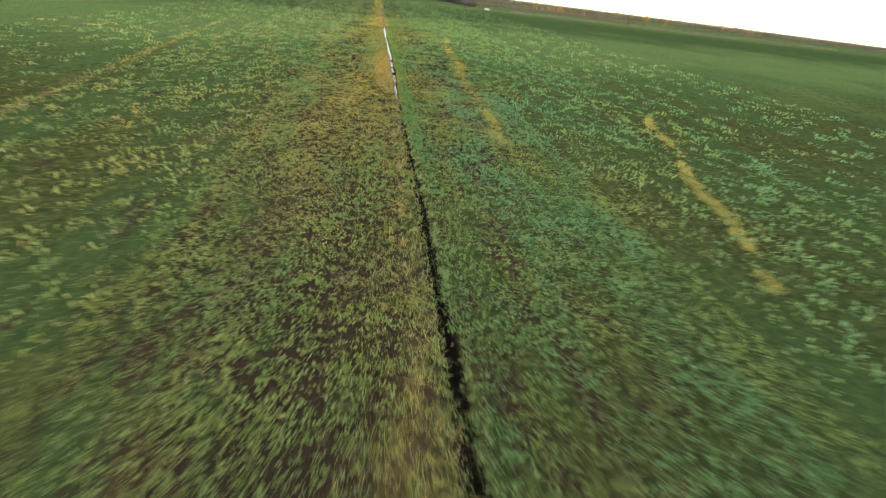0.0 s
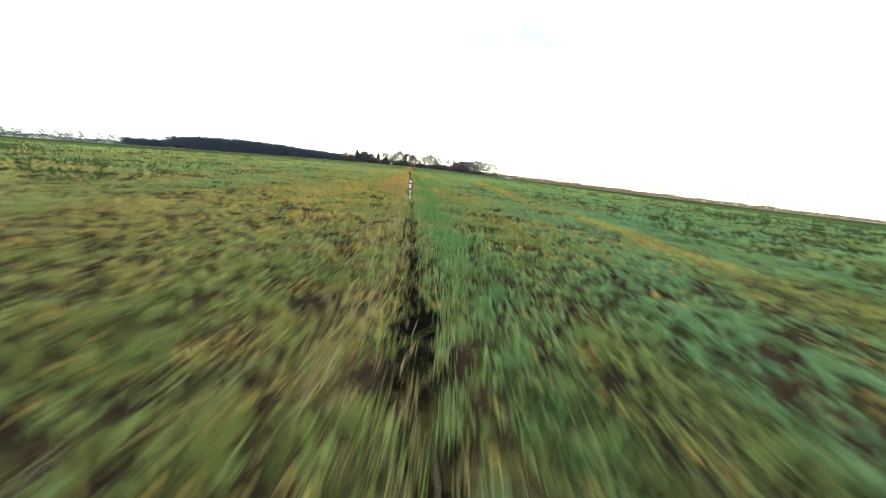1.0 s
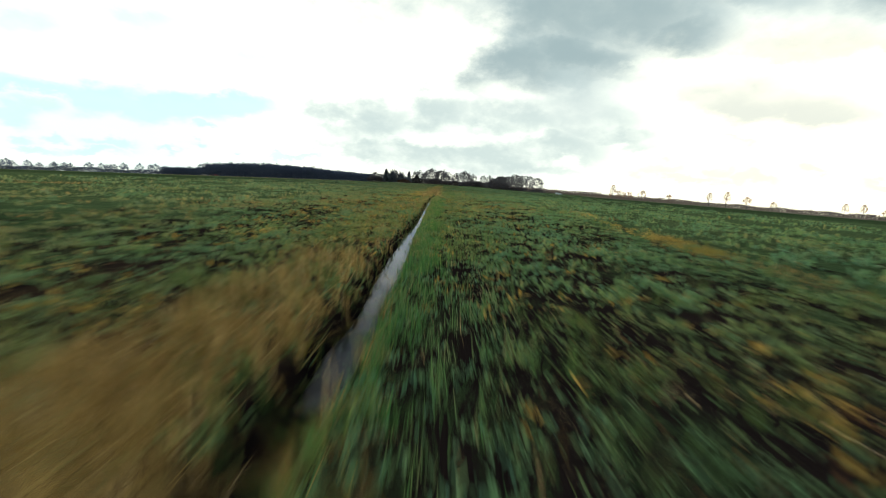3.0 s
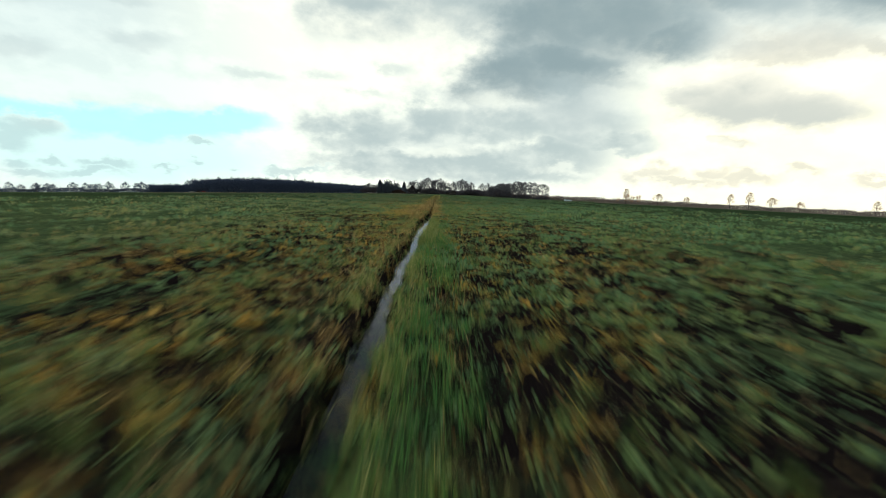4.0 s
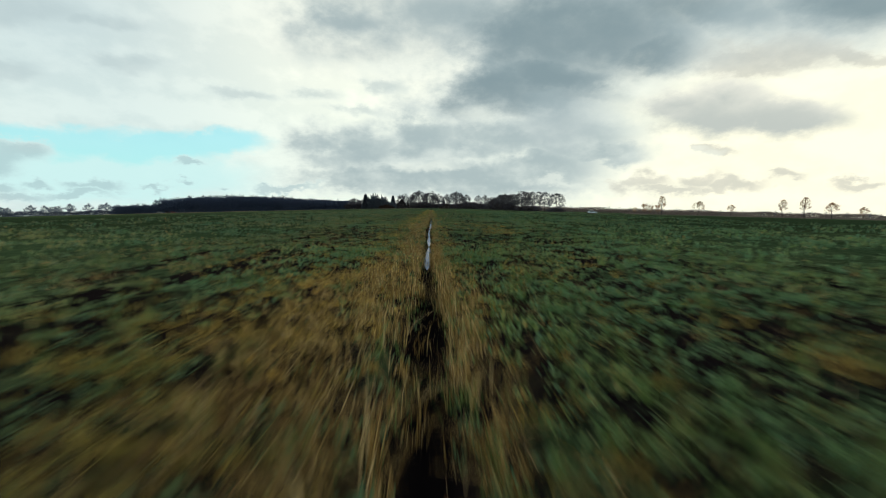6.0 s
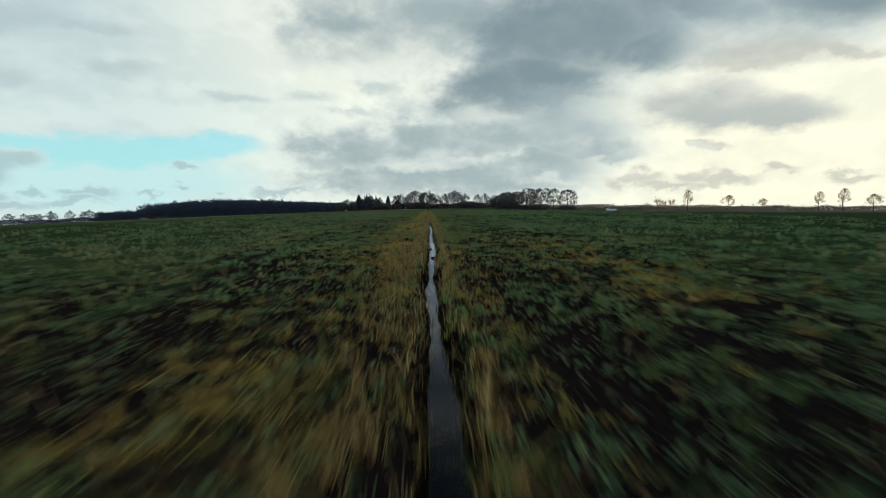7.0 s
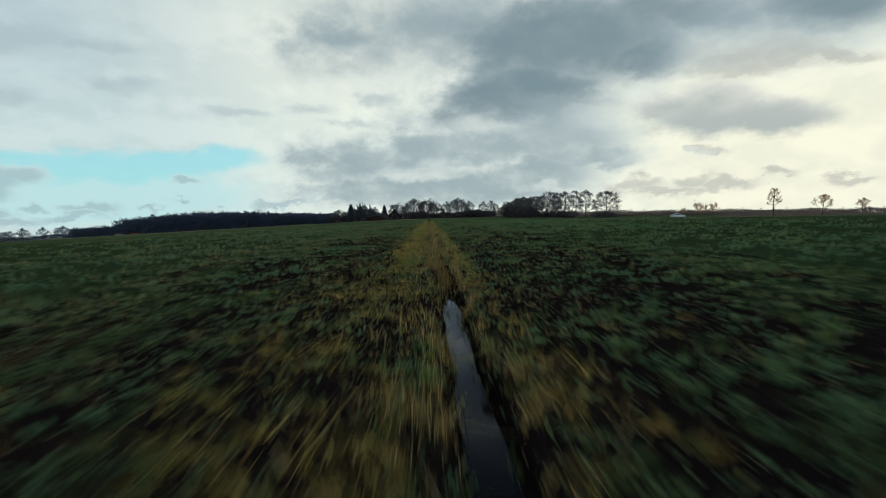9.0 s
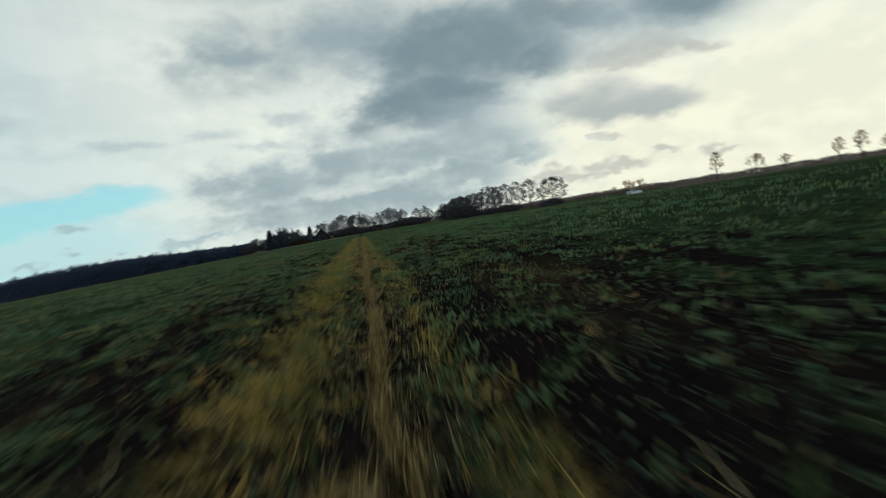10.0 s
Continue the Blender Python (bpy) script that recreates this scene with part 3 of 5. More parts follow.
# ---------------------------------------------------------------- plants of the field
def dry_band(x, y):
    """How thickly dead grass stands at a place, 0 to 1: mostly the ditch's left bank."""
    u = x - ditch_x(y)
    hw = ditch_half(y)
    wide = 0.9 + 0.7 * (1 - smooth(y, 28, 38)) + 1.6 * smooth(y, 40, 50) * (1 - smooth(y, 64, 80)) + 1.8 * smooth(y, 112, 122) * (1 - smooth(y, 138, 148)) + 0.9 * smooth(y, 145, 152) * (1 - smooth(y, 184, 194)) + 0.6 * smooth(y, 206, 213)
    wide = wide * (0.65 + 0.7 * vnoise(y, 0, 4.5, 21))
    left = smooth(-u, hw + 0.02, hw + 0.14) * (1 - smooth(-u, hw + wide * 0.55, hw + wide))
    dry_end = smooth(y, 203, 210)
    left = left * (1 - dry_end) + 0.7 * dry_end * np.exp(-((u + 1.6) / 0.5) ** 2)
    thin = 0.22 + 0.22 * smooth(y, 112, 122) + 0.25 * smooth(y, 116, 121) * (1 - smooth(y, 138, 146)) - 0.1 * smooth(y, 186, 200)
    thin = thin * (0.5 + 1.0 * vnoise(y, 9, 3.0, 22))
    right = smooth(u, hw + 0.02, hw + 0.1) * (1 - smooth(u, hw + thin * 0.5, hw + thin + 0.1))
    strong = 0.60 + 0.30 * smooth(y, 14, 22) * (1 - smooth(y, 34, 44)) + 0.40 * smooth(y, 34, 44) * (1 - 0.65 * smooth(y, 64, 80)) + 0.40 * smooth(y, 108, 118) - 0.30 * smooth(y, 146, 156) - 0.30 * smooth(y, 182, 192) + 0.35 * smooth(y, 206, 212)
    patch = smooth(0.6 * vnoise(x, y, 0.9, 23) + 0.4 * vnoise(x, y, 0.35, 24), 0.25, 0.52)
    inside = (np.abs(u) < hw + 0.05) * (1 - wet(y)) * 0.10 * smooth(y, 119, 124)
    sparse = 1 - 0.5 * smooth(y, 68, 80) * (1 - smooth(y, 108, 116)) - 0.40 * smooth(y, 146, 152) + 0.30 * smooth(y, 206, 212)
    return np.clip(np.maximum(left, 0.9 * right) * strong * sparse * patch + inside, 0, 1)


# stretches of bare dark soil: centre and half width across, start and end along the ditch, strength
BARE_STRETCHES = (
    (2.1, 1.2, 36, 41, 52, 60, 1.3), (-2.6, 1.3, 38, 42, 48, 54, 1.1), (2.7, 0.9, 40, 50, 96, 112, 1.0), (2.4, 1.1, 100, 108, 117, 122, 1.0), (-1.4, 1.2, 82, 87, 96, 104, 1.1),
    (-3.4, 2.2, 158, 163, 168, 173, 1.2), (3.4, 2.2, 158, 163, 168, 173, 1.5), (4.0, 2.4, 170, 174, 190, 198, 1.5), (-4.6, 1.8, 170, 174, 184, 192, 1.2),
    (2.6, 1.4, 180, 184, 190, 196, 1.0), (-0.6, 3.4, 196, 202, 206, 212, 1.0), (-3.4, 2.2, 206, 211, 222, 230, 1.4), (3.4, 2.2, 206, 211, 222, 230, 1.6),
)


def bare(x, y):
    """How bare the soil lies, 0 to 1."""
    v = 0.22 * vnoise(x, y * 0.5, 1.7, 31) + 0.38 * vnoise(x, y * 0.7, 0.75, 32) + 0.4 * vnoise(x, y * 0.9, 0.34, 33)
    early = 1 - smooth(y, 45, 98)
    worn = np.maximum(smooth(y, 140, 170), 0.8 * smooth(y, 98, 106) * (1 - smooth(y, 116, 126)))
    v = smooth(v, 0.44 + 0.22 * early - 0.05 * worn, 0.53 + 0.24 * early - 0.05 * worn)
    v = np.maximum(v, smooth(0.5 * vnoise(x, y * 0.4, 1.5, 34) + 0.5 * vnoise(x, y, 0.45, 35), 0.50, 0.66) * smooth(-x, 1.0, 2.2) * early * 0.18)
    late = 0.75 + 0.25 * smooth(y, 40, 90)
    soil_lane = 0.0
    for cx, half, y0, y1, y2, y3, most in BARE_STRETCHES:
        soil_lane = soil_lane + most * np.exp(-((x - cx) / half) ** 2) * smooth(y, y0, y1) * (1 - smooth(y, y2, y3))
    v = np.maximum(v, np.minimum(0.7 * soil_lane, 1.0) * smooth(0.6 * vnoise(x, y * 0.5, 0.8, 37) + 0.4 * vnoise(x, y, 0.3, 38), 0.30, 0.55))
    v = np.maximum(v, 0.95 * np.exp(-((np.abs(x - 0.03) - 0.52) / 0.34) ** 4) * smooth(y, 202, 208) * smooth(vnoise(x, y, 0.7, 39), 0.15, 0.35))
    v = v * (1 - 0.8 * smooth(x, 0.1, 0.3) * (1 - smooth(x, 1.2, 1.7)) * smooth(y, 24, 32) * (1 - smooth(y, 100, 114)))
    v = v * (1 - 0.7 * smooth(y, 114, 119) * (1 - smooth(y, 138, 146)) * np.exp(-((x + 2.0) / 3.0) ** 2))
    v = v * (1 - 0.7 * smooth(x, 0.8, 1.6) * smooth(y, 117, 121) * (1 - smooth(y, 138, 146)))
    return v * late * (1 - (0.62 - 0.35 * early) * smooth(np.abs(x) + 9 * (vnoise(x, y, 8.0, 36) - 0.5), 3.0, 13))


def tan_lane(y):
    """A dry lane across the crop, drifting away from the ditch."""
    return 8.3 + 0.085 * (y - 38) + 4.0 * (1 - smooth(y, 8, 32)) + 0.4 * np.sin(y * 0.21)


def lodged(x, y):
    """How thickly flattened clumps lie at a place, 0 to 1."""
    end = smooth(y, 184, 200)
    broad = smooth(y, 112, 118) * (1 - smooth(y, 140, 150))
    late = smooth(y, 146, 154)
    left = np.exp(-((x + 1.25 + 0.6 * late + 1.1 * broad - 0.2 * smooth(y, 203, 210)) / (1.0 + 0.45 * late + 0.9 * broad - 0.75 * smooth(y, 203, 210))) ** 2) * (0.25 + 0.18 * smooth(y, 78, 90) + 0.57 * smooth(y, 112, 120) - 0.30 * late + 0.50 * smooth(y, 171, 177) * (1 - smooth(y, 188, 196)) - 0.12 * smooth(y, 192, 198) + 0.55 * smooth(y, 206, 213))
    right = np.exp(-((x - 0.85) / (0.65 - 0.2 * end)) ** 2) * (0.10 + 0.35 * smooth(y, 92, 104))
    start = 0.8 * np.exp(-((x + 1.0) / 1.0) ** 2) * (1 - smooth(y, 28, 40))
    meadow = 0.90 * np.exp(-((x + 3.4) / 3.4) ** 2) * smooth(y, 24, 32) * (1 - smooth(y, 47, 57))
    patch = 0.15 * np.exp(-((x - 5.0) / 2.4) ** 2) * smooth(y, 116, 121) * (1 - smooth(y, 136, 144)) + 0.65 * np.exp(-((x - 5.6) / 2.2) ** 2) * smooth(y, 157, 161) * (1 - smooth(y, 169, 175))
    afield = (0.12 + 0.20 * smooth(y, 84, 96) * (1 - smooth(y, 140, 156))) * smooth(y, 70, 90) * (1 - 0.8 * smooth(y, 140, 160)) * np.exp(-(x / 6.0) ** 2) * (1 - 0.75 * smooth(x, 1.2, 2.2) * smooth(y, 112, 118) * (1 - smooth(y, 138, 146)))
    lane = 0.75 * np.exp(-((x - tan_lane(y)) / 0.75) ** 2) * smooth(y, 24, 34) * (1 - smooth(y, 80, 98)) * smooth(vnoise(0 * x, y, 5.0, 78), 0.2, 0.45)
    return np.maximum.reduce([left, right, start, meadow, patch, afield, lane]) * (1 - 0.65 * np.exp(-((x + 1.4) / 1.3) ** 2) * smooth(y, 83, 87) * (1 - smooth(y, 96, 102))) * smooth(0.6 * vnoise(x, y, 0.8, 95) + 0.4 * vnoise(x, y, 0.32, 96), 0.38 - 0.10 * broad - 0.04 * (1 - smooth(y, 40, 56)), 0.56 - 0.06 * broad) * 1.2


def scatter(count, x0, x1, y0, y1):
    return rng.uniform(x0, x1, count), rng.uniform(y0, y1, count)


def leaves_at(x, y, z, size, rise, slim=0.55):
    """Folded diamond leaves: one quad a leaf."""
    k = len(x)
    turn = rng.uniform(0, 2 * np.pi, k)
    up = np.radians(rng.uniform(*rise, k))
    L = size * rng.uniform(0.6, 1.3, k)
    d = np.stack([np.cos(turn) * np.cos(up), np.sin(turn) * np.cos(up), np.sin(up)], 1)
    s = np.stack([-np.sin(turn), np.cos(turn), rng.uniform(-0.5, 0.5, k)], 1)
    b = np.stack([x, y, z], 1)
    mid = b + d * (L * 0.55)[:, None]
    wdt = (L * slim * 0.5)[:, None]
    tip = b + d * L[:, None]
    tip[:, 2] -= L * rng.uniform(0.0, 0.45, k)
    v = np.stack([b, mid + s * wdt, tip, mid - s * wdt], 1)
    return v.reshape(-1, 3)


def blades_at(x, y, z, height, width, lean, bend=0.5, drift=(0.0, 0.0), simple=False):
    """Bent tapering blades: two quads a blade."""
    k = len(x)
    turn = rng.uniform(0, 2 * np.pi, k)
    H = height * rng.uniform(0.55, 1.25, k)
    out = H * np.tan(np.radians(np.abs(rng.normal(0, lean, k)).clip(0, 64)))
    d = np.stack([np.cos(turn) + drift[0], np.sin(turn) + drift[1]], 1)
    s = np.stack([-np.sin(turn), np.cos(turn), np.zeros(k)], 1) * (width * rng.uniform(0.6, 1.3, k))[:, None] * 0.5
    b = np.stack([x, y, z], 1)
    m = b + np.column_stack([d * (out * (1 - bend) * 0.5)[:, None], H * 0.55])
    t = b + np.column_stack([d * out[:, None], H * rng.uniform(0.8, 1.0, k)])
    if simple:
        v = np.stack([b - s, b + s, t + s * 0.25, t - s * 0.25], 1).reshape(-1, 3)
        return v, np.arange(len(v)).reshape(-1, 4)
    v = np.stack([b - s, b + s, m + s * 0.8, m - s * 0.8, t + s * 0.15, t - s * 0.15], 1).reshape(-1, 3)
    i = np.arange(k)[:, None] * 6
    f = np.concatenate([i + np.array([[0, 1, 2, 3]]), i + np.array([[3, 2, 4, 5]])], 1).reshape(-1, 4)
    return v, f


def quads_of(v):
    return np.arange(len(v)).reshape(-1, 4)


# leafy cover crop: dense and fine beside the ditch, coarser away from it
crop = []
for count, x0, x1, y0, y1, size, clump in ((270000, -4.5, 4.5, -6, 238, 0.145, 0.20), (115000, 4.5, 12, -6, 290, 0.18, 0.30), (115000, -12, -4.5, -6, 290, 0.18, 0.30),
                                           (34000, -4.5, 4.5, 236, 310, 0.20, 0.30), (36000, 4.5, 12, -6, 46, 0.15, 0.24), (36000, -12, -4.5, -6, 46, 0.15, 0.24), (52000, 12, 30, -4, 320, 0.335, 0.6), (52000, -30, -12, -4, 320, 0.335, 0.6), (14000, 30, 62, 0, 300, 0.44, 1.0), (14000, -62, -30, 0, 300, 0.44, 1.0)):
    per = 9
    cx, cy = scatter(count // per, x0, x1, y0, y1)
    keep = rng.random(len(cx)) > bare(cx, cy) * (0.62 + 0.22 * smooth(cy, 70, 100) + 0.10 * smooth(cy, 195, 205))
    keep &= np.abs(cx - ditch_x(cy)) > ditch_half(cy) + 0.10
    keep &= rng.random(len(cx)) > np.maximum(0.75 * dry_band(cx, cy), 0.85 * lodged(cx, cy))
    cx, cy = cx[keep], cy[keep]
    scale = 0.5 + 0.8 * vnoise(cx, cy, 2.2, 41)
    lx = np.repeat(cx, per) + rng.normal(0, clump * 0.4, len(cx) * per)
    ly = np.repeat(cy, per) + rng.normal(0, clump * 0.4, len(cx) * per)
    ok = np.abs(lx - ditch_x(ly)) > ditch_half(ly) + 0.05
    lx, ly, sc = lx[ok], ly[ok], np.repeat(scale, per)[ok]
    crop.append(leaves_at(lx, ly, ground_z(lx, ly) + 0.01, size * sc, (30, 86), 0.30))
crop = np.concatenate(crop)
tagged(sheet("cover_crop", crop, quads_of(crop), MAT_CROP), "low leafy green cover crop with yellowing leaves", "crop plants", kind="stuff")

# small seedlings between the larger plants
cx, cy = scatter(60000, -5.5, 5.5, 20, 236)
keep = (np.abs(cx - ditch_x(cy)) > ditch_half(cy) + 0.08) & (rng.random(len(cx)) < 0.35 + 0.65 * bare(cx, cy))
cx, cy = cx[keep], cy[keep]
crop = leaves_at(cx, cy, ground_z(cx, cy) + 0.005, np.full(len(cx), 0.085), (10, 75), 0.42)
tagged(sheet("seedlings", crop, quads_of(crop), MAT_CROP), "small green seedlings sprouting on bare soil", "crop plants", kind="stuff")

# green grass, in tufts
gv, gf, base = [], [], 0
for count, x0, x1, y0, y1, tall, wide_b in ((150000, -3.5, 3.5, -6, 236, 0.26, 0.011), (70000, -13, 13, -6, 290, 0.30, 0.020), (9000, -4, 4, 234, 310, 0.28, 0.022)):
    per = 9
    cx, cy = scatter(count // per, x0, x1, y0, y1)
    keep = rng.random(len(cx)) > bare(cx, cy) * 0.9
    keep &= np.abs(cx - ditch_x(cy)) > ditch_half(cy) + 0.06
    keep &= rng.random(len(cx)) > 1.1 * lodged(cx, cy)
    cx, cy = cx[keep], cy[keep]
    lx = np.repeat(cx, per) + rng.normal(0, 0.05, len(cx) * per)
    ly = np.repeat(cy, per) + rng.normal(0, 0.05, len(cx) * per)
    hh = np.repeat(tall * (0.6 + 0.9 * vnoise(cx, cy, 1.5, 51)), per)
    v, f = blades_at(lx, ly, ground_z(lx, ly) - 0.01, hh, np.full(len(lx), wide_b), 30, simple=True)
    gv.append(v)
    gf.append(f + base)
    base += len(v)
tagged(sheet("green_grass", np.concatenate(gv), np.concatenate(gf), MAT_BLADE), "tufts of green grass on the ditch banks", "grass", kind="stuff")

# dead tan grass along the ditch
def dry_field(x, y):
    """Short dead tufts out in the field: dry streaks along the rows."""
    v = smooth(vnoise(x, y * 0.22, 2.4, 77), 0.52, 0.75) * np.where(x < 0, 0.55, 0.28)
    lane = np.exp(-((x - tan_lane(y)) / 0.8) ** 2) * smooth(vnoise(0 * x, y, 6.0, 78), 0.2, 0.5) * 0.95 * (1 - smooth(y, 85, 120)) * smooth(y, 22, 32)
    fade = 1 - 0.8 * smooth(y, 110, 160)
    beside = 0.35 * np.exp(-((x + 0.5) / 1.4) ** 2) * smooth(y, 182, 192) + 0.30 * np.exp(-(x / 2.2) ** 2) * smooth(y, 80, 90) + (0.75 * np.exp(-((x + 1.4) / 1.2) ** 2) + 0.4 * np.exp(-((x - 0.9) / 0.7) ** 2)) * smooth(y, 108, 120) * (1 - 0.75 * smooth(y, 146, 156))
    v = v * (1 - 0.75 * smooth(y, 48, 58) * (1 - smooth(y, 80, 90)))
    return v * fade + lane + beside * smooth(vnoise(x, y, 0.7, 79), 0.35, 0.65)


cx, cy = scatter(52000, -4.2, 1.8, -4, 330)
tall_v = (0.26 + 0.26 * vnoise(cx, cy, 1.8, 61)) * (0.55 + 0.72 * smooth(cy, 36, 50) - 0.42 * smooth(cy, 64, 82) + 0.30 * smooth(cy, 112, 122) - 0.42 * smooth(cy, 186, 196))
tall_v = 0.84 * tall_v * (0.55 + 0.75 * vnoise(cx, cy, 0.45, 62)) * (1 - 0.45 * smooth(np.abs(cx), 0.7, 2.2))
keep = rng.random(len(cx)) < dry_band(cx, cy)
fx, fy = scatter(84000, -14, 17, -5, 290)
fkeep = (rng.random(len(fx)) < dry_field(fx, fy)) & (np.abs(fx - ditch_x(fy)) > ditch_half(fy) + 0.05)
cx, cy, tall_v = cx[keep], cy[keep], tall_v[keep]
per = 8
lx = np.repeat(cx, per) + rng.normal(0, 0.035, len(cx) * per)
ly = np.repeat(cy, per) + rng.normal(0, 0.035, len(cx) * per)
v, f = blades_at(lx, ly, ground_z(lx, ly) - 0.01, np.repeat(tall_v, per), np.where(ly > 146, 0.0075, 0.011), 34, drift=(0.15, 0.1))
tagged(sheet("dead_grass", v, f, MAT_DEAD), "dead tan grass lining the ditch", "dry grass", kind="stuff")
fx, fy = fx[fkeep], fy[fkeep]
per = 9
lx = np.repeat(fx, per) + rng.normal(0, 0.06, len(fx) * per)
ly = np.repeat(fy, per) + rng.normal(0, 0.06, len(fx) * per)
v, f = blades_at(lx, ly, ground_z(lx, ly) - 0.01, np.repeat(rng.uniform(0.12, 0.24, len(fx)), per), np.full(len(lx), 0.014), 48, simple=True)
tagged(sheet("dry_tufts", v, f, MAT_DEAD), "short dead grass tufts dotting the field", "dry grass", kind="stuff")


# matted clumps of lodged grass, golden and olive, beside the ditch
qx, qy = scatter(88000, -8, 13, -4, 300)
k = (rng.random(len(qx)) < lodged(qx, qy)) & (np.abs(qx - ditch_x(qy)) > ditch_half(qy) + 0.12)
qx, qy = qx[k], qy[k]
per = 17
flow = np.repeat(rng.uniform(0, 6.28, len(qx)), per)
lx = np.repeat(qx, per) + rng.normal(0, 0.08, len(qx) * per)
ly = np.repeat(qy, per) + rng.normal(0, 0.08, len(qx) * per)
v, f = blades_at(lx, ly, ground_z(lx, ly) + 0.0, np.repeat(rng.uniform(0.09, 0.21, len(qx)), per), np.full(len(lx), 0.011), 55, 0.2, drift=(0.9 * np.cos(flow), 0.9 * np.sin(flow)), simple=True)
tagged(sheet("lodged_grass", v, f, MAT_LODGED), "matted clumps of golden and olive flattened grass", "dry grass", kind="stuff")

# a tall thick stand of dead grass on one stretch of the bank
hx, hy = scatter(5200, -3.4, -0.2, 44, 76)
k = rng.random(len(hx)) < smooth(-hx, 0.25, 0.5) * (1 - smooth(-hx, 1.7, 2.9)) * smooth(hy, 45, 52) * (1 - smooth(hy, 66, 75)) * smooth(vnoise(hx, hy, 0.8, 63), 0.22, 0.45)
hx, hy = hx[k], hy[k]
per = 9
hh = np.repeat((0.34 + 0.26 * vnoise(hx, hy, 1.2, 64)) * (1 - 0.35 * smooth(-hx, 1.2, 2.6)), per)
lx, ly = np.repeat(hx, per) + rng.normal(0, 0.05, len(hx) * per), np.repeat(hy, per) + rng.normal(0, 0.05, len(hx) * per)
v, f = blades_at(lx, ly, ground_z(lx, ly) - 0.01, hh, np.full(len(lx), 0.011), 26, drift=(0.2, 0.1))
tagged(sheet("tall_dead_grass", v, f, MAT_DEAD), "tall golden dead grass standing along the ditch", "dry grass", kind="stuff")

# the dry crest of the bank that runs on towards the farm
hx, hy = scatter(8200, -3.0, 1.5, 197, 330)
side = np.where(hx < 0, np.exp(-((hx + 1.6) / 0.55) ** 2), 0.8 * np.exp(-((hx - 0.85) / 0.28) ** 2))
k = rng.random(len(hx)) < side * smooth(hy, 203, 209) * smooth(0.6 * vnoise(hx, hy, 0.8, 67) + 0.4 * vnoise(hx, hy, 0.35, 68), 0.30, 0.55)
hx, hy = hx[k], hy[k]
per = 9
hh = np.repeat(0.16 + 0.18 * vnoise(hx, hy, 0.9, 69), per)
lx, ly = np.repeat(hx, per) + rng.normal(0, 0.06, len(hx) * per), np.repeat(hy, per) + rng.normal(0, 0.06, len(hx) * per)
v, f = blades_at(lx, ly, ground_z(lx, ly) - 0.01, hh, np.where(ly > 225, 0.018, 0.011), 40, simple=True)
tagged(sheet("crest_grass", v, f, MAT_LODGED), "golden dead grass on both shoulders of the dry ditch", "dry grass", kind="stuff")

# a narrow tan line of dead grass fills the dry end of the ditch
hy = rng.uniform(200, 330, 3000)
hx = ditch_x(hy) - 0.04 + rng.normal(0, 0.085, len(hy))
k = rng.random(len(hy)) < smooth(hy, 201, 205) * smooth(vnoise(0 * hy, hy, 0.9, 60), 0.12, 0.35)
hx, hy = hx[k], hy[k]
per = 9
lx, ly = np.repeat(hx, per) + rng.normal(0, 0.04, len(hx) * per), np.repeat(hy, per) + rng.normal(0, 0.05, len(hx) * per)
v, f = blades_at(lx, ly, ground_z(lx, ly) - 0.01, np.repeat(rng.uniform(0.16, 0.34, len(hx)), per), np.where(ly > 225, 0.020, 0.013), 38, simple=True)
tagged(sheet("furrow_straw", v, f, MAT_DEAD), "narrow tan line of dead grass in the dry furrow", "dry grass", kind="stuff")

# green tussocks between the golden ones on the shoulders
hx, hy = scatter(2600, -2.6, 1.6, 203, 300)
k = rng.random(len(hx)) < np.where(hx < 0, np.exp(-((hx + 1.25) / 0.45) ** 2), 0.7 * np.exp(-((hx - 1.0) / 0.3) ** 2)) * smooth(vnoise(hx, hy, 1.0, 59), 0.3, 0.55)
hx, hy = hx[k], hy[k]
per = 16
lx, ly = np.repeat(hx, per) + rng.normal(0, 0.08, len(hx) * per), np.repeat(hy, per) + rng.normal(0, 0.08, len(hx) * per)
v, f = blades_at(lx, ly, ground_z(lx, ly) - 0.01, np.repeat(0.16 + 0.14 * vnoise(hx, hy, 0.6, 58), per), np.where(ly > 225, 0.020, 0.012), 40, simple=True)
tagged(sheet("green_tussocks", v, f, MAT_BANK), "yellow-green grass tussocks on the shoulders of the furrow", "grass", kind="stuff")

# lush grass on the other verge
hx, hy = scatter(3200, 0.1, 1.7, 18, 114)
k = (rng.random(len(hx)) < (0.25 + 0.75 * smooth(hx, 0.3, 0.6)) * (1 - smooth(hx, 0.9, 1.6)) * smooth(hy, 20, 30) * (1 - smooth(hy, 98, 113)) * smooth(vnoise(hx, hy, 0.9, 65), 0.18, 0.42)) & (hx - ditch_x(hy) > ditch_half(hy) + 0.1)
hx, hy = hx[k], hy[k]
per = 10
hh = np.repeat(0.20 + 0.20 * vnoise(hx, hy, 0.7, 66), per)
lx, ly = np.repeat(hx, per) + rng.normal(0, 0.05, len(hx) * per), np.repeat(hy, per) + rng.normal(0, 0.05, len(hx) * per)
v, f = blades_at(lx, ly, ground_z(lx, ly) - 0.01, hh, np.full(len(lx), 0.012), 34)
tagged(sheet("lush_grass", v, f, MAT_LUSH), "lush blue-green grass on the ditch verge", "grass", kind="stuff")

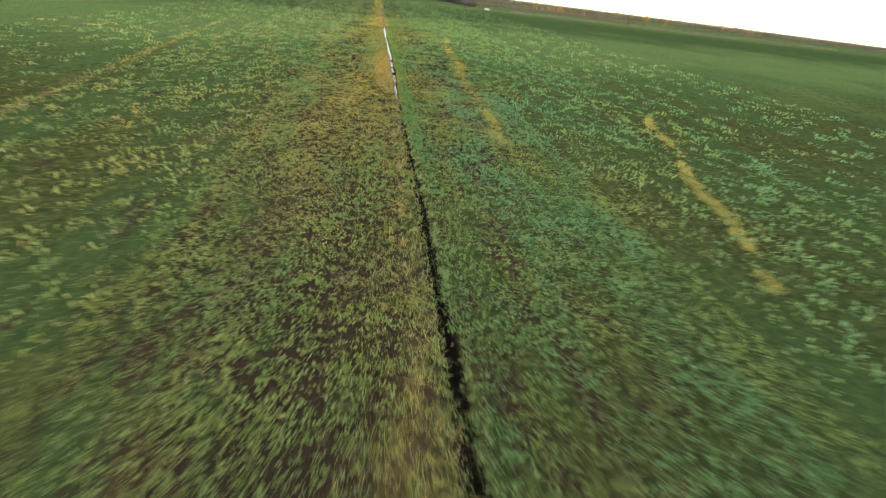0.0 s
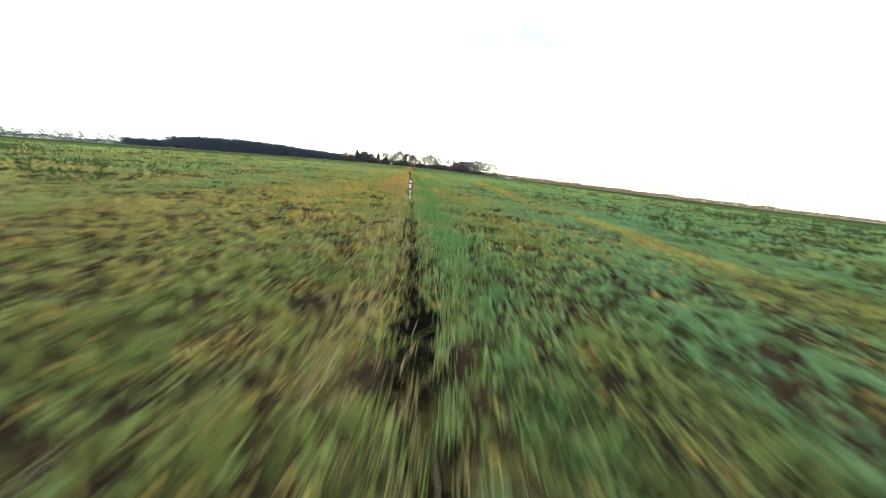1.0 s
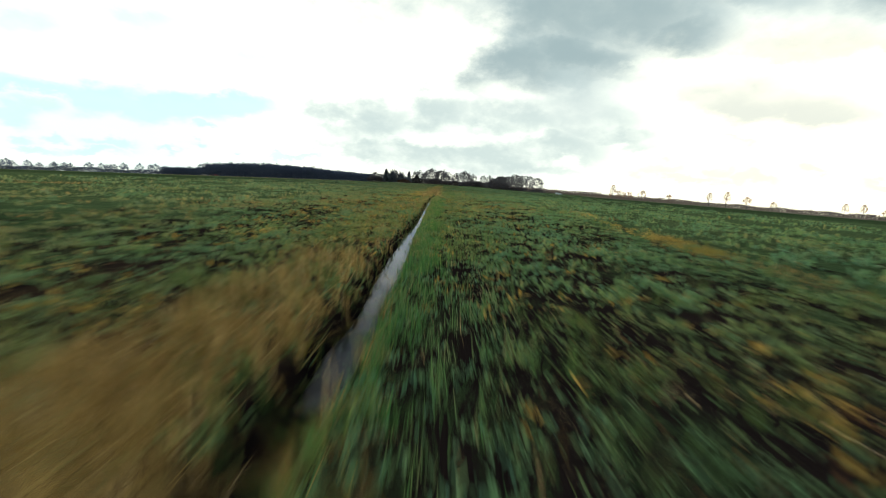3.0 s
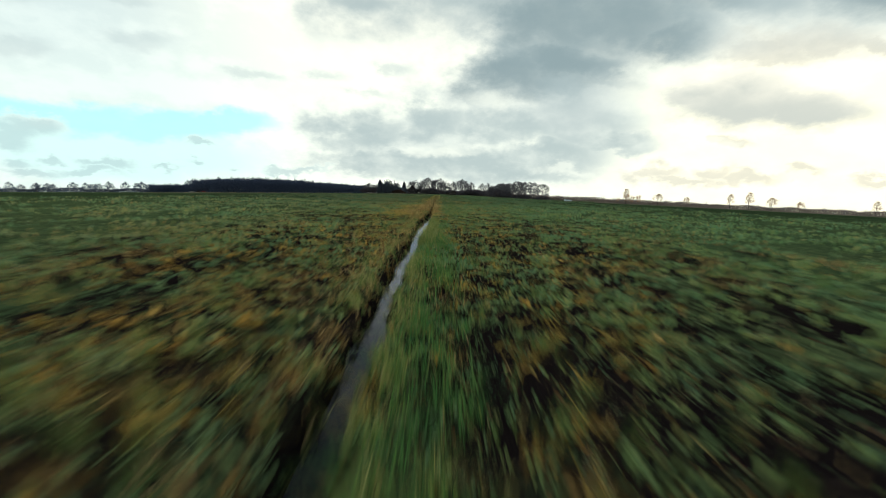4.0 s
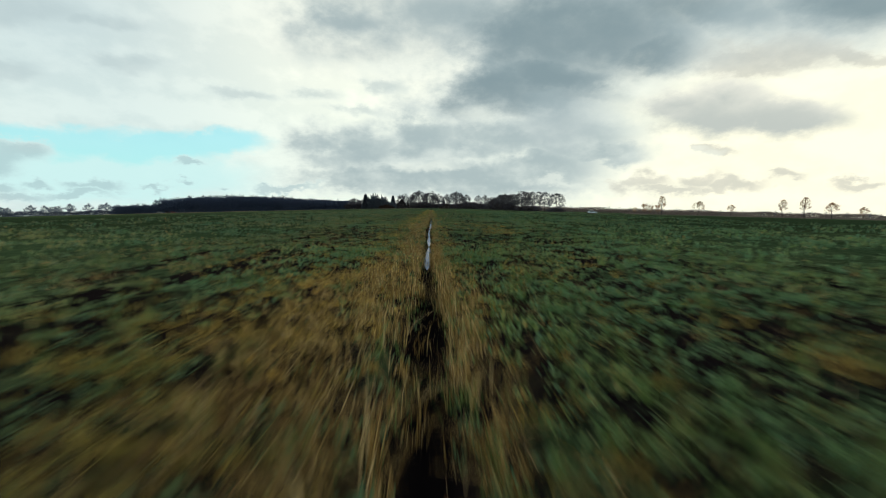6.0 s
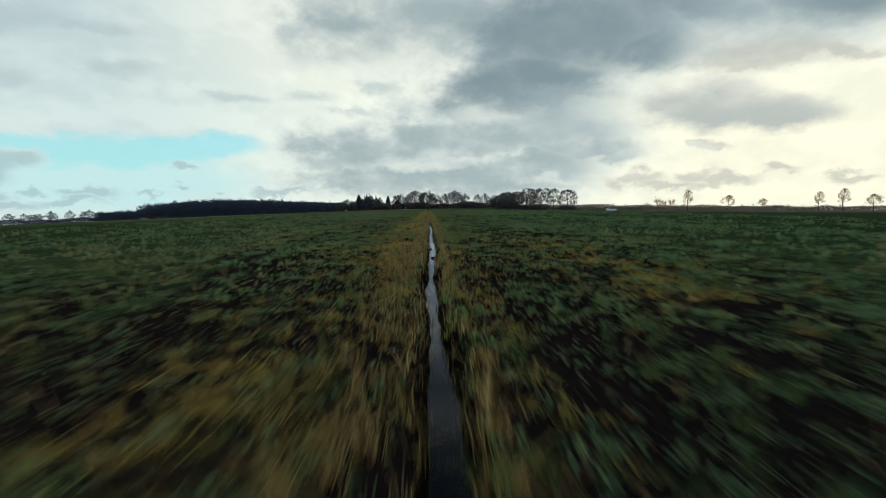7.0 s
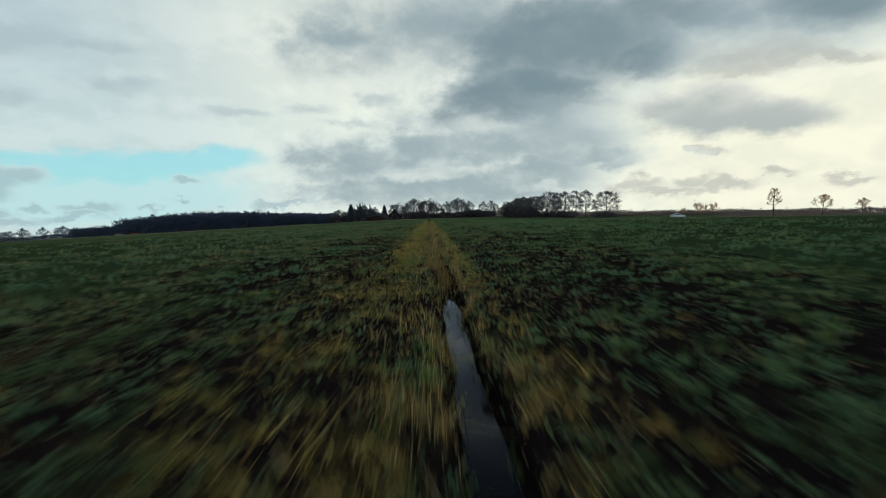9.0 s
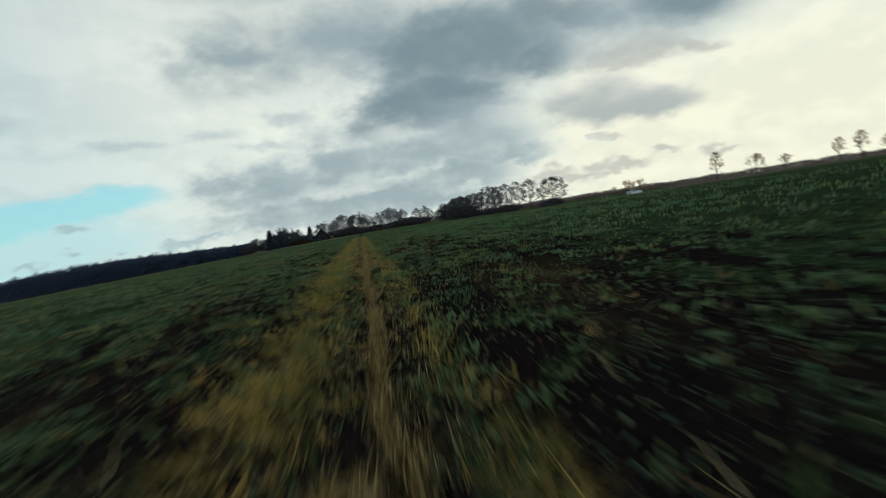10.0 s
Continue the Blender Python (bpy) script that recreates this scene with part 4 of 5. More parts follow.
# taller yellowing tufts hanging over the ditch's edges
tx, ty, th = [], [], []
for y0, y1, side, count, tall in ((82, 112, 1, 110, 0.34), (99.6, 103, 1, 70, 0.50), (103, 112, 1, 40, 0.36), (84, 118, -1, 60, 0.28), (60, 82, 1, 50, 0.24), (118, 148, 1, 100, 0.32), (150, 186, 1, 60, 0.32), (186, 216, 1, 70, 0.32), (186, 199, -1, 30, 0.30), (206, 216, -1, 50, 0.34), (2, 40, 1, 110, 0.22), (40, 60, 1, 80, 0.28)):
    yy = rng.uniform(y0, y1, count)
    off = ditch_half(yy) + 0.12 + np.abs(rng.normal(0, 0.22, count))
    tx.append(ditch_x(yy) + side * off)
    ty.append(yy)
    th.append(tall * rng.uniform(0.6, 1.2, count))
tx, ty, th = np.concatenate(tx), np.concatenate(ty), np.concatenate(th)
per = 34
lx = np.repeat(tx, per) + rng.normal(0, 0.06, len(tx) * per)
ly = np.repeat(ty, per) + rng.normal(0, 0.06, len(tx) * per)
fresh = np.repeat((ty < 116) | ((ty > 118) & (rng.random(len(ty)) < 0.22)), per)
lh = np.repeat(th, per)
for name, pick_b, mat, label in (("bank_grass", fresh, MAT_BANK, "yellowing grass tufts hanging over the ditch edge"), ("dead_tufts", ~fresh, MAT_DEAD, "golden dead grass tufts hanging over the ditch edge")):
    v, f = blades_at(lx[pick_b], ly[pick_b], ground_z(lx[pick_b], ly[pick_b]) - 0.01, lh[pick_b], np.full(pick_b.sum(), 0.012), 34, 0.7)
    tagged(sheet(name, v, f, mat), label, "grass", kind="stuff")

# a few drowned blades standing in the ditch water
dy = np.concatenate([rng.uniform(44, 116, 420), rng.uniform(146, 202, 380)])
du = np.sign(rng.uniform(-1, 1, len(dy))) * rng.uniform(0.45, 1.0, len(dy)) * (ditch_half(dy) + 0.05)
dy, du = np.repeat(dy, 3) + rng.normal(0, 0.03, len(dy) * 3), np.repeat(du, 3) + rng.normal(0, 0.015, len(dy) * 3)
v, f = blades_at(ditch_x(dy) + du, dy, np.full(len(dy), WATER_Z - 0.02), np.full(len(dy), 0.17), np.full(len(dy), 0.010), 35, 0.6)
tagged(sheet("drowned_grass", v, f, MAT_BANK), "sparse grass blades standing in the ditch water", "grass", kind="stuff")

# crumbs of wet earth on the bare soil
ex, ey = scatter(36000, -5, 5, -4, 238)
k = (rng.random(len(ex)) < bare(ex, ey) * 0.5) & (np.abs(ex - ditch_x(ey)) > ditch_half(ey) + 0.05)
ex, ey = ex[k], ey[k]
er = rng.uniform(0.018, 0.055, len(ex)) * (0.7 + 0.8 * vnoise(ex, ey, 1.1, 88))
octa = np.array([(1, 0, 0), (0, 1, 0), (-1, 0, 0), (0, -1, 0), (0, 0, 0.8), (0, 0, -0.8)], float)
ev = octa[None] * er[:, None, None] * rng.uniform(0.6, 1.35, (len(ex), 6, 1))
ea = rng.uniform(0, 6.28, len(ex))
evx = ev[..., 0] * np.cos(ea)[:, None] - ev[..., 1] * np.sin(ea)[:, None]
evy = ev[..., 0] * np.sin(ea)[:, None] + ev[..., 1] * np.cos(ea)[:, None]
ev = np.stack([evx + ex[:, None], evy + ey[:, None], ev[..., 2] + ground_z(ex, ey)[:, None] + er[:, None] * 0.3], -1)
ef = np.array([(0, 1, 4), (1, 2, 4), (2, 3, 4), (3, 0, 4), (1, 0, 5), (2, 1, 5), (3, 2, 5), (0, 3, 5)])
ef = (np.arange(len(ex))[:, None, None] * 6 + ef[None]).reshape(-1, 3)
tagged(sheet("soil_crumbs", ev.reshape(-1, 3), ef, MAT_CLOD), "dark crumbs of wet earth on bare soil", "soil", kind="stuff")

# a second, shallow furrow out in the field, marked by a line of pale dead grass
fy = rng.uniform(14, 105, 420)
fx = -36 - 0.10 * (fy - 100) + rng.normal(0, 0.40, len(fy))
ok = vnoise(0 * fy, fy, 11.0, 91) > 0.25
fx, fy = np.repeat(fx[ok], 7) + rng.normal(0, 0.14, ok.sum() * 7), np.repeat(fy[ok], 7) + rng.normal(0, 0.14, ok.sum() * 7)
v, f = blades_at(fx, fy, ground_z(fx, fy) - 0.01, np.full(len(fx), 0.26), np.full(len(fx), 0.030), 42, 0.6, simple=True)
tagged(sheet("furrow_grass", v, f, MAT_DEAD), "line of pale dead grass along a distant furrow", "dry grass", kind="stuff")

# dry lanes of pale flattened grass across the crop
ly = np.concatenate([rng.uniform(1, 42, 800), rng.uniform(28, 96, 800)])
centre = np.where(np.arange(len(ly)) < 800, 14.3 + 0.42 * (ly - 7.5) + 0.3 * np.sin(ly * 0.5), tan_lane(ly))
lx = centre + rng.normal(0, 0.30, len(ly)) * (0.6 + 0.8 * vnoise(0 * ly, ly, 3.0, 75))
k = (vnoise(lx, ly, 1.6, 76) > 0.38) & (vnoise(0 * ly, ly, 7.0, 70) > 0.42)
lx, ly = np.repeat(lx[k], 14) + rng.normal(0, 0.10, k.sum() * 14), np.repeat(ly[k], 14) + rng.normal(0, 0.12, k.sum() * 14)
v, f = blades_at(lx, ly, ground_z(lx, ly), np.full(len(lx), 0.22), np.full(len(lx), 0.022), 50, 0.3, simple=True)
tagged(sheet("lane_grass", v, f, MAT_LODGED), "dry lanes of pale flattened grass across the crop", "dry grass", kind="stuff")

# pale verge before the far wood
vt = rng.random(3600)
fx = -98 - 300 * vt + rng.normal(0, 1.2, len(vt))
fy = 512 + 88 * vt + rng.normal(0, 1.2, len(vt))
v, f = blades_at(fx, fy, ground_z(fx, fy) - 0.02, np.full(len(fx), 0.45), np.full(len(fx), 0.2), 45, 0.6, simple=True)
tagged(sheet("verge_grass", v, f, MAT_STRAW), "pale strip of dead grass before the far wood", "dry grass", kind="stuff")

# loose straw stalks lying and leaning over the soil
sx, sy = scatter(46000, -11, 11, -5, 245)
k = rng.random(len(sx)) < 0.25 + 0.75 * np.exp(-np.abs(sx + 0.6) / 2.0)
sx, sy = sx[k], sy[k]
v, f = blades_at(sx, sy, ground_z(sx, sy), np.full(len(sx), 0.20), np.full(len(sx), 0.008), 60, 0.1)
tagged(sheet("straw_stalks", v, f, MAT_STRAW), "pale straw stalks strewn over the field", "straw", kind="stuff")

# withered brown and orange leaves on the ground
sx, sy = scatter(30000, -11, 11, -5, 250)
k = rng.random(len(sx)) < np.maximum(smooth(vnoise(sx, sy, 2.4, 71), 0.5, 0.75), 0.8 * np.exp(-((sx + 1.2) / 1.3) ** 2) * smooth(sy, 100, 118)) * (1 - 0.8 * smooth(np.abs(sx), 2.5, 6) * smooth(sy, 70, 120))
sx, sy = sx[k], sy[k]
v = leaves_at(sx, sy, ground_z(sx, sy) + 0.03, np.full(len(sx), 0.11), (-5, 45), 0.42)
tagged(sheet("withered_leaves", v, quads_of(v), MAT_WITHERED), "withered orange and brown leaves among the crop", "leaf litter", kind="stuff")


# yellowed leaves of the crop on the bank and in patches over the field
sx, sy = scatter(34000, -7, 7, 14, 262)
on_bank = np.exp(-((sx + 1.5) / 0.9) ** 2) * smooth(sy, 202, 208) + 0.35 * np.exp(-((sx + 1.6) / 1.2) ** 2) * smooth(sy, 112, 118) * (1 - smooth(sy, 140, 148))
early = (0.30 * smooth(-sx, 0.5, 2.0) + 0.12 + 0.25 * smooth(sx, 0.3, 0.8) * smooth(sy, 16, 24) * (1 - smooth(sy, 40, 56))) * (1 - smooth(sy, 96, 112))
k = (rng.random(len(sx)) < np.maximum(on_bank, early) * smooth(0.5 * vnoise(sx, sy, 1.1, 73) + 0.5 * vnoise(sx, sy, 0.4, 74), 0.40, 0.58)) & (np.abs(sx - ditch_x(sy)) > ditch_half(sy) + 0.1)
sx, sy = np.repeat(sx[k], 5) + rng.normal(0, 0.07, k.sum() * 5), np.repeat(sy[k], 5) + rng.normal(0, 0.07, k.sum() * 5)
v = leaves_at(sx, sy, ground_z(sx, sy) + 0.03, np.full(len(sx), 0.17), (10, 75), 0.30)
tagged(sheet("yellowed_leaves", v, quads_of(v), MAT_YELLOWED), "yellow and orange withering crop leaves on the bank", "crop plants", kind="stuff")


def clod(x, y, r, seed):
    bm = bmesh.new()
    bmesh.ops.create_icosphere(bm, subdivisions=2, radius=r)
    for q in bm.verts:
        q.co *= 0.75 + 0.5 * noise.noise(q.co * (1.6 / r) + Vector((seed, 0, 0)))
        q.co.z *= 0.7
    me = bpy.data.meshes.new("mud_clod")
    bm.to_mesh(me)
    bm.free()
    me.materials.append(MAT_CLOD)
    ob = new("mud_clod", me)
    ob.location = (x + float(ditch_x(y)), y, WATER_Z + r * 0.15)
    tagged(ob, "dark wet clod of earth in the ditch water", "clod", "clods in the ditch")


for i, (x, y, r) in enumerate(((0.05, 118.0, 0.10), (-0.06, 116.4, 0.11), (0.02, 168.0, 0.10), (-0.10, 171.5, 0.08), (0.12, 94.0, 0.09), (-0.14, 91.0, 0.08), (0.05, 52.5, 0.09), (0.16, 196.5, 0.10))):
    clod(x, y, r, i * 3.7)


# ---------------------------------------------------------------- trees
def grow(seed, height, spread_w, clear=0.25, limbs=9, levels=3, kids=5, up=0.35, twig=0.035, lead=0.8, dome=None, stout=0.022):
    """Branch pieces of a leafless tree: rows of start, end, start radius, end radius, level."""
    r = random.Random(seed)
    rows = []

    def branch(p, d, length, rad, level):
        steps = 3 if level < 2 else 2
        points = [(p.copy(), rad)]
        for s in range(steps):
            d = (d + Vector((r.gauss(0, 0.11), r.gauss(0, 0.11), r.gauss(0.05, 0.08)))).normalized()
            q = points[-1][0] + d * (length / steps)
            rr = max(rad * (1 - 0.75 * (s + 1) / steps), twig * 0.35)
            rows.append((points[-1][0], q, points[-1][1], rr, level))
            points.append((q, rr))
        if level >= levels:
            return
        for c in range(kids + (1 if level == 1 else 0)):
            f = r.uniform(0.3, 1.0)
            a = min(int(f * steps), steps - 1)
            base = points[a][0].lerp(points[a + 1][0], f * steps - a)
            axis = Vector((r.gauss(0, 1), r.gauss(0, 1), r.gauss(0, 0.6)))
            side = (axis - axis.project(d)).normalized()
            nd = (d * r.uniform(0.8, 1.1) + side * r.uniform(0.45, 0.85) + Vector((0, 0, up * 0.4))).normalized()
            branch(base, nd, length * r.uniform(0.44, 0.70), max(points[a][1] * 0.5, twig), level + 1)

    p, rad = Vector((0, 0, -0.3)), height * stout
    trunk = [(p.copy(), rad)]
    for s in range(6):
        q = p + Vector((r.gauss(0, 0.012), r.gauss(0, 0.012), lead / 6)) * height
        rr = rad * (1 - 0.13 * (s + 1))
        rows.append((p, q, trunk[-1][1], rr, 0))
        trunk.append((q, rr))
        p = q
    for c in range(limbs):
        f = clear / lead + (1 - clear / lead) * (c + r.random()) / limbs
        a = min(int(f * 6), 5)
        base = trunk[a][0].lerp(trunk[a + 1][0], f * 6 - a)
        turn = c * 2.4 + r.uniform(-0.4, 0.4)
        rise = up + 1.3 * max(f - 0.35, 0)
        d = Vector((math.cos(turn), math.sin(turn), rise)).normalized()
        reach = spread_w * (0.75 + 0.3 * math.sin(math.pi * min(f, 1.0))) * r.uniform(0.8, 1.15) * (1.15 - 0.45 * f)
        branch(base, d, reach, trunk[a][1] * 0.5, 1)
    top = trunk[-1][0]
    for c in range(3):
        branch(top, Vector((r.gauss(0, 0.4), r.gauss(0, 0.4), 1)).normalized(), height * (1 - lead) * 0.9, trunk[-1][1] * 0.8, 1)
    if dome:
        rows = [(shaped(a, *dome), shaped(b, *dome), ra, rb, k) if k else (a, b, ra, rb, k) for a, b, ra, rb, k in rows]
    return rows


def shaped(p, radius, low, top):
    """Keeps a twig within a rounded crown: half width, lowest and highest point."""
    mid, half = low + (top - low) * 0.42, (top - low) * (0.58 if p.z > low + (top - low) * 0.42 else 0.70)
    c = Vector((0, 0, mid))
    d = p - c
    n = math.sqrt((d.x / radius) ** 2 + (d.y / radius) ** 2 + (d.z / half) ** 2)
    lump = 1 + 0.30 * noise.noise(d * (3.0 / radius))
    return p if n < 0.8 * lump else c + d * (lump * (0.8 + 0.45 * math.tanh((n / lump - 0.8) / 0.9)) / n)


def ribbons(rows):
    """Vertices and quads of thin tapering twigs."""
    a = np.array([list(q[0]) for q in rows])
    b = np.array([list(q[1]) for q in rows])
    ra, rb = np.array([q[2] for q in rows])[:, None], np.array([q[3] for q in rows])[:, None]
    s = np.cross(b - a, np.random.default_rng(len(rows)).normal(size=a.shape))
    s /= np.maximum(np.linalg.norm(s, axis=1), 1e-6)[:, None]
    v = np.stack([a - s * ra, a + s * ra, b + s * rb, b - s * rb], 1).reshape(-1, 3)
    return v, np.arange(len(v)).reshape(-1, 4)


def crown_mesh(rows, fine=3):
    """Limbs as tubes and the finest twigs as ribbons, in one mesh."""
    v, f = tubes([q for q in rows if q[4] < fine], 3)
    thin = [q for q in rows if q[4] >= fine]
    if thin:
        v2, f2 = ribbons(thin)
        v, f = np.concatenate([v, v2]), np.concatenate([f, f2 + len(v)])
    return v, f


def tubes(rows, sides=4):
    """Vertices and quads of tapered tubes round the branch pieces."""
    a = np.array([list(q[0]) for q in rows])
    b = np.array([list(q[1]) for q in rows])
    ra, rb = np.array([q[2] for q in rows]), np.array([q[3] for q in rows])
    d = b - a
    d /= np.maximum(np.linalg.norm(d, axis=1), 1e-6)[:, None]
    ref = np.where(np.abs(d[:, 2:3]) > 0.9, np.array([[1.0, 0, 0]]), np.array([[0, 0, 1.0]]))
    s = np.cross(d, ref)
    s /= np.linalg.norm(s, axis=1)[:, None]
    t = np.cross(d, s)
    ring = []
    for c, rad in ((a, ra), (b, rb)):
        for k in range(sides):
            g = 2 * np.pi * k / sides
            ring.append(c + (s * np.cos(g) + t * np.sin(g)) * rad[:, None])
    v = np.stack(ring, 1).reshape(-1, 3)
    i = np.arange(len(rows))[:, None] * 2 * sides
    f = np.stack([np.concatenate([i + k, i + (k + 1) % sides, i + sides + (k + 1) % sides, i + sides + k], 1) for k in range(sides)], 1).reshape(-1, 4)
    return v, f


def bare_tree(name, seed, height, spread_w, mat=None, label="", category="tree", haze=0, **kw):
    """A leafless tree with its trunk and its crown, its base at the origin."""
    rows = grow(seed, height, spread_w, **kw)
    root = new(name)
    v, f = tubes([q for q in rows if q[4] == 0], 7)
    sheet("trunk", v, f, MAT_BARK).parent = root
    r = random.Random(seed + 900)
    ends = [q for q in rows if q[4] >= 3]
    for q in ends * haze:
        a = q[0].lerp(q[1], r.uniform(0.2, 1.0))
        d = ((q[1] - q[0]).normalized() + Vector((r.gauss(0, 0.55), r.gauss(0, 0.55), r.gauss(0.1, 0.4)))).normalized()
        rows.append((a, a + d * height * r.uniform(0.02, 0.05), q[3], q[3] * 0.5, 4))
    v, f = crown_mesh([q for q in rows if q[4] > 0])
    sheet("crown", v, f, mat or MAT_TWIG).parent = root
    return tagged(root, label, category)


def stand(ob, x, y, turn=0.0, scale=1.0, tall=1.0):
    """Sets a thing on the ground."""
    ob.matrix_world = pose(x, y, float(ground_z(x, y)), 0, 0, turn) @ Matrix.Diagonal((scale, scale, scale * tall, 1))
    return ob


def plant(ob, x, y, turn=0.0, scale=1.0, tall=1.0):
    """A copy of a tree, on the ground."""
    m = pose(x, y, float(ground_z(x, y)), 0, 0, turn) @ Matrix.Diagonal((scale, scale, scale * tall, 1))
    o = copy_thing(ob, Matrix.Identity(4))
    o.matrix_basis = m
    return o


pick = random.Random(5)

# the lone broad oak at the end of the grove
stand(bare_tree("oak_tree", 8, 10.8, 5.4, label="broad leafless oak standing alone beside the grove", clear=0.17, limbs=17, levels=4, kids=6, up=0.10, twig=0.032, lead=0.78, dome=(4.5, 1.6, 10.3)), 69.1, 336.0)

# the grove beside it: tall leafless trees in a loose row
slim_a = stand(bare_tree("bare_tree", 21, 12.2, 4.4, label="tall slender leafless tree in the grove", clear=0.20, limbs=17, levels=4, kids=5, up=0.14, twig=0.036, lead=0.85, dome=(3.2, 1.8, 11.8)), 67.0, 350.0)
slim_b = stand(bare_tree("bare_tree", 22, 12.8, 4.0, label="tall slender leafless tree in the grove", clear=0.18, limbs=17, levels=4, kids=5, up=0.16, twig=0.036, lead=0.85, dome=(3.4, 1.8, 12.3)), 66.1, 360.0)
slim_c = stand(bare_tree("bare_tree", 25, 12.8, 4.5, label="leafless grove tree with a forked crown", clear=0.16, limbs=17, levels=4, kids=5, up=0.16, twig=0.036, lead=0.82, dome=(4.0, 1.6, 12.3)), 64.7, 368.0)
for ob in (slim_a, slim_b, slim_c):
    tagged(ob, group="grove of bare trees")
for i, (x, y, tall) in enumerate(((63.6, 375, 1.0), (62.6, 380, 0.96), (61.5, 385, 1.0), (59.7, 390, 0.97), (66.5, 389, 0.9), (58.4, 395, 1.0), (57.3, 400, 1.02), (63.0, 402, 0.9), (55.0, 407, 1.0), (59.0, 412, 0.9), (52.5, 414, 0.98), (47.6, 420, 0.84), (56.0, 424, 1.0))):
    plant((slim_a, slim_b, slim_c)[i % 3], x, y, pick.uniform(0, 360), pick.uniform(0.94, 1.10), tall)

# close-grown round trees at the head of the grove
round_a = stand(bare_tree("thicket_tree", 26, 12.0, 5.4, label="dense round-crowned leafless tree heading the grove", clear=0.06, limbs=24, levels=4, kids=5, up=0.16, twig=0.052, lead=0.7, dome=(5.0, 0.6, 11.8), stout=0.026), 51.5, 410.0)
tagged(round_a, group="grove of bare trees")
for x, y, s, tall in ((47.5, 414, 0.92, 0.86), (44.5, 418, 0.80, 0.74), (53.5, 404, 0.95, 1.04), (56.0, 399, 0.9, 0.98), (49.5, 406, 0.75, 0.9)):
    plant(round_a, x, y, pick.uniform(0, 360), s, tall)

# broad trees behind the farm
broad_a = stand(bare_tree("farm_tree", 31, 20.5, 13.5, label="big leafless tree with a fan-shaped crown behind the farm", clear=0.10, limbs=24, levels=4, kids=5, up=0.10, twig=0.085, lead=0.6, dome=(10.5, 1.5, 20.5), stout=0.034), -15.5, 580.0)
broad_b = stand(bare_tree("farm_tree", 37, 19.5, 12.5, label="big leafless tree with a domed crown behind the farm", clear=0.11, limbs=24, levels=4, kids=5, up=0.12, twig=0.085, lead=0.6, dome=(9.5, 1.5, 19.5), stout=0.034), -1.0, 582.0)
slender = stand(bare_tree("farm_tree", 39, 17.5, 6.0, label="slender leafless tree behind the farm", clear=0.14, limbs=19, levels=4, kids=4, up=0.22, twig=0.085, lead=0.8, dome=(4.6, 2.5, 17.3), stout=0.026), 18.0, 575.0)
for ob in (broad_a, broad_b, slender):
    tagged(ob, group="trees round the farm")
for i, (x, y, s, kind) in enumerate(((-34.0, 602, 0.88, broad_b), (-24.0, 592, 0.80, slender), (6.5, 590, 0.86, broad_b), (30.0, 572, 0.95, broad_a), (41.0, 566, 0.98, slender), (54.0, 560, 0.92, slender), (60.5, 556, 0.95, slender), (66.0, 562, 0.8, slender),
                                     (-88.0, 560, 0.60, broad_a), (-78.0, 562, 0.55, broad_b), (-52.0, 560, 0.8, slender), (36.0, 580, 0.8, slender))):
    plant(kind, x, y, pick.uniform(0, 360), s)

# young trees along the far hedgerow, the low light put into their twig colour
young_a = stand(bare_tree("alder_tree", 51, 9.6, 2.3, MAT_TWIG_SUNLIT, "thin young leafless tree rising from the hedgerow", clear=0.34, limbs=18, levels=4, kids=4, up=0.2, twig=0.032, lead=0.9, dome=(1.7, 2.2, 9.4)), 113.0, 311.0)
young_b = stand(bare_tree("alder_tree", 57, 7.4, 2.8, MAT_TWIG_SUNLIT, "small round-crowned leafless tree in the hedgerow", clear=0.30, limbs=14, levels=4, kids=4, up=0.35, twig=0.032, dome=(2.5, 1.2, 7.2)), 135.0, 316.0)
for ob in (young_a, young_b):
    tagged(ob, group="young trees in the hedgerow")
for i, (x, y, s) in enumerate(((157, 322, 0.85), (186, 323, 1.05), (198, 323, 1.22), (211, 321, 1.2), (233, 325, 0.95), (289, 330, 1.1), (303, 331, 1.15), (320, 330, 1.1))):
    plant(young_a if i in (1, 2, 5, 6) else young_b, x, y, pick.uniform(0, 360), s)

# bare shrubs behind the parked car
shrub_tree = stand(bare_tree("bare_shrub", 61, 8.0, 3.8, MAT_TWIG_SUNLIT, "spreading leafless shrub at the field edge", "shrub", clear=0.08, limbs=12, kids=5, up=1.0, twig=0.05, lead=0.6), 168.0, 420.0)
tagged(shrub_tree, group="bare shrubs at the field edge")
for x, y, s in ((175, 424, 0.85), (179, 421, 0.95), (163, 426, 0.6)):
    plant(shrub_tree, x, y, pick.uniform(0, 360), s)

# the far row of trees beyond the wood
row_a = stand(bare_tree("row_tree", 71, 17.5, 6.4, MAT_FAR_TWIG_HAZED, label="leafless roadside tree in a distant row", clear=0.24, limbs=14, levels=3, kids=5, haze=1, up=0.15, twig=0.14, lead=0.7, dome=(7.4, 2.0, 16.5)), -484.0, 705.0)
row_b = stand(bare_tree("row_tree", 74, 16.0, 6.6, MAT_FAR_TWIG_HAZED, label="leafless round-crowned tree in a distant row", clear=0.24, limbs=14, levels=3, kids=5, haze=1, up=0.15, twig=0.14, lead=0.7, dome=(7.0, 2.0, 15.5)), -497.0, 712.0)
for ob in (row_a, row_b):
    tagged(ob, group="distant row of trees")
rx = -510.0
k = 0
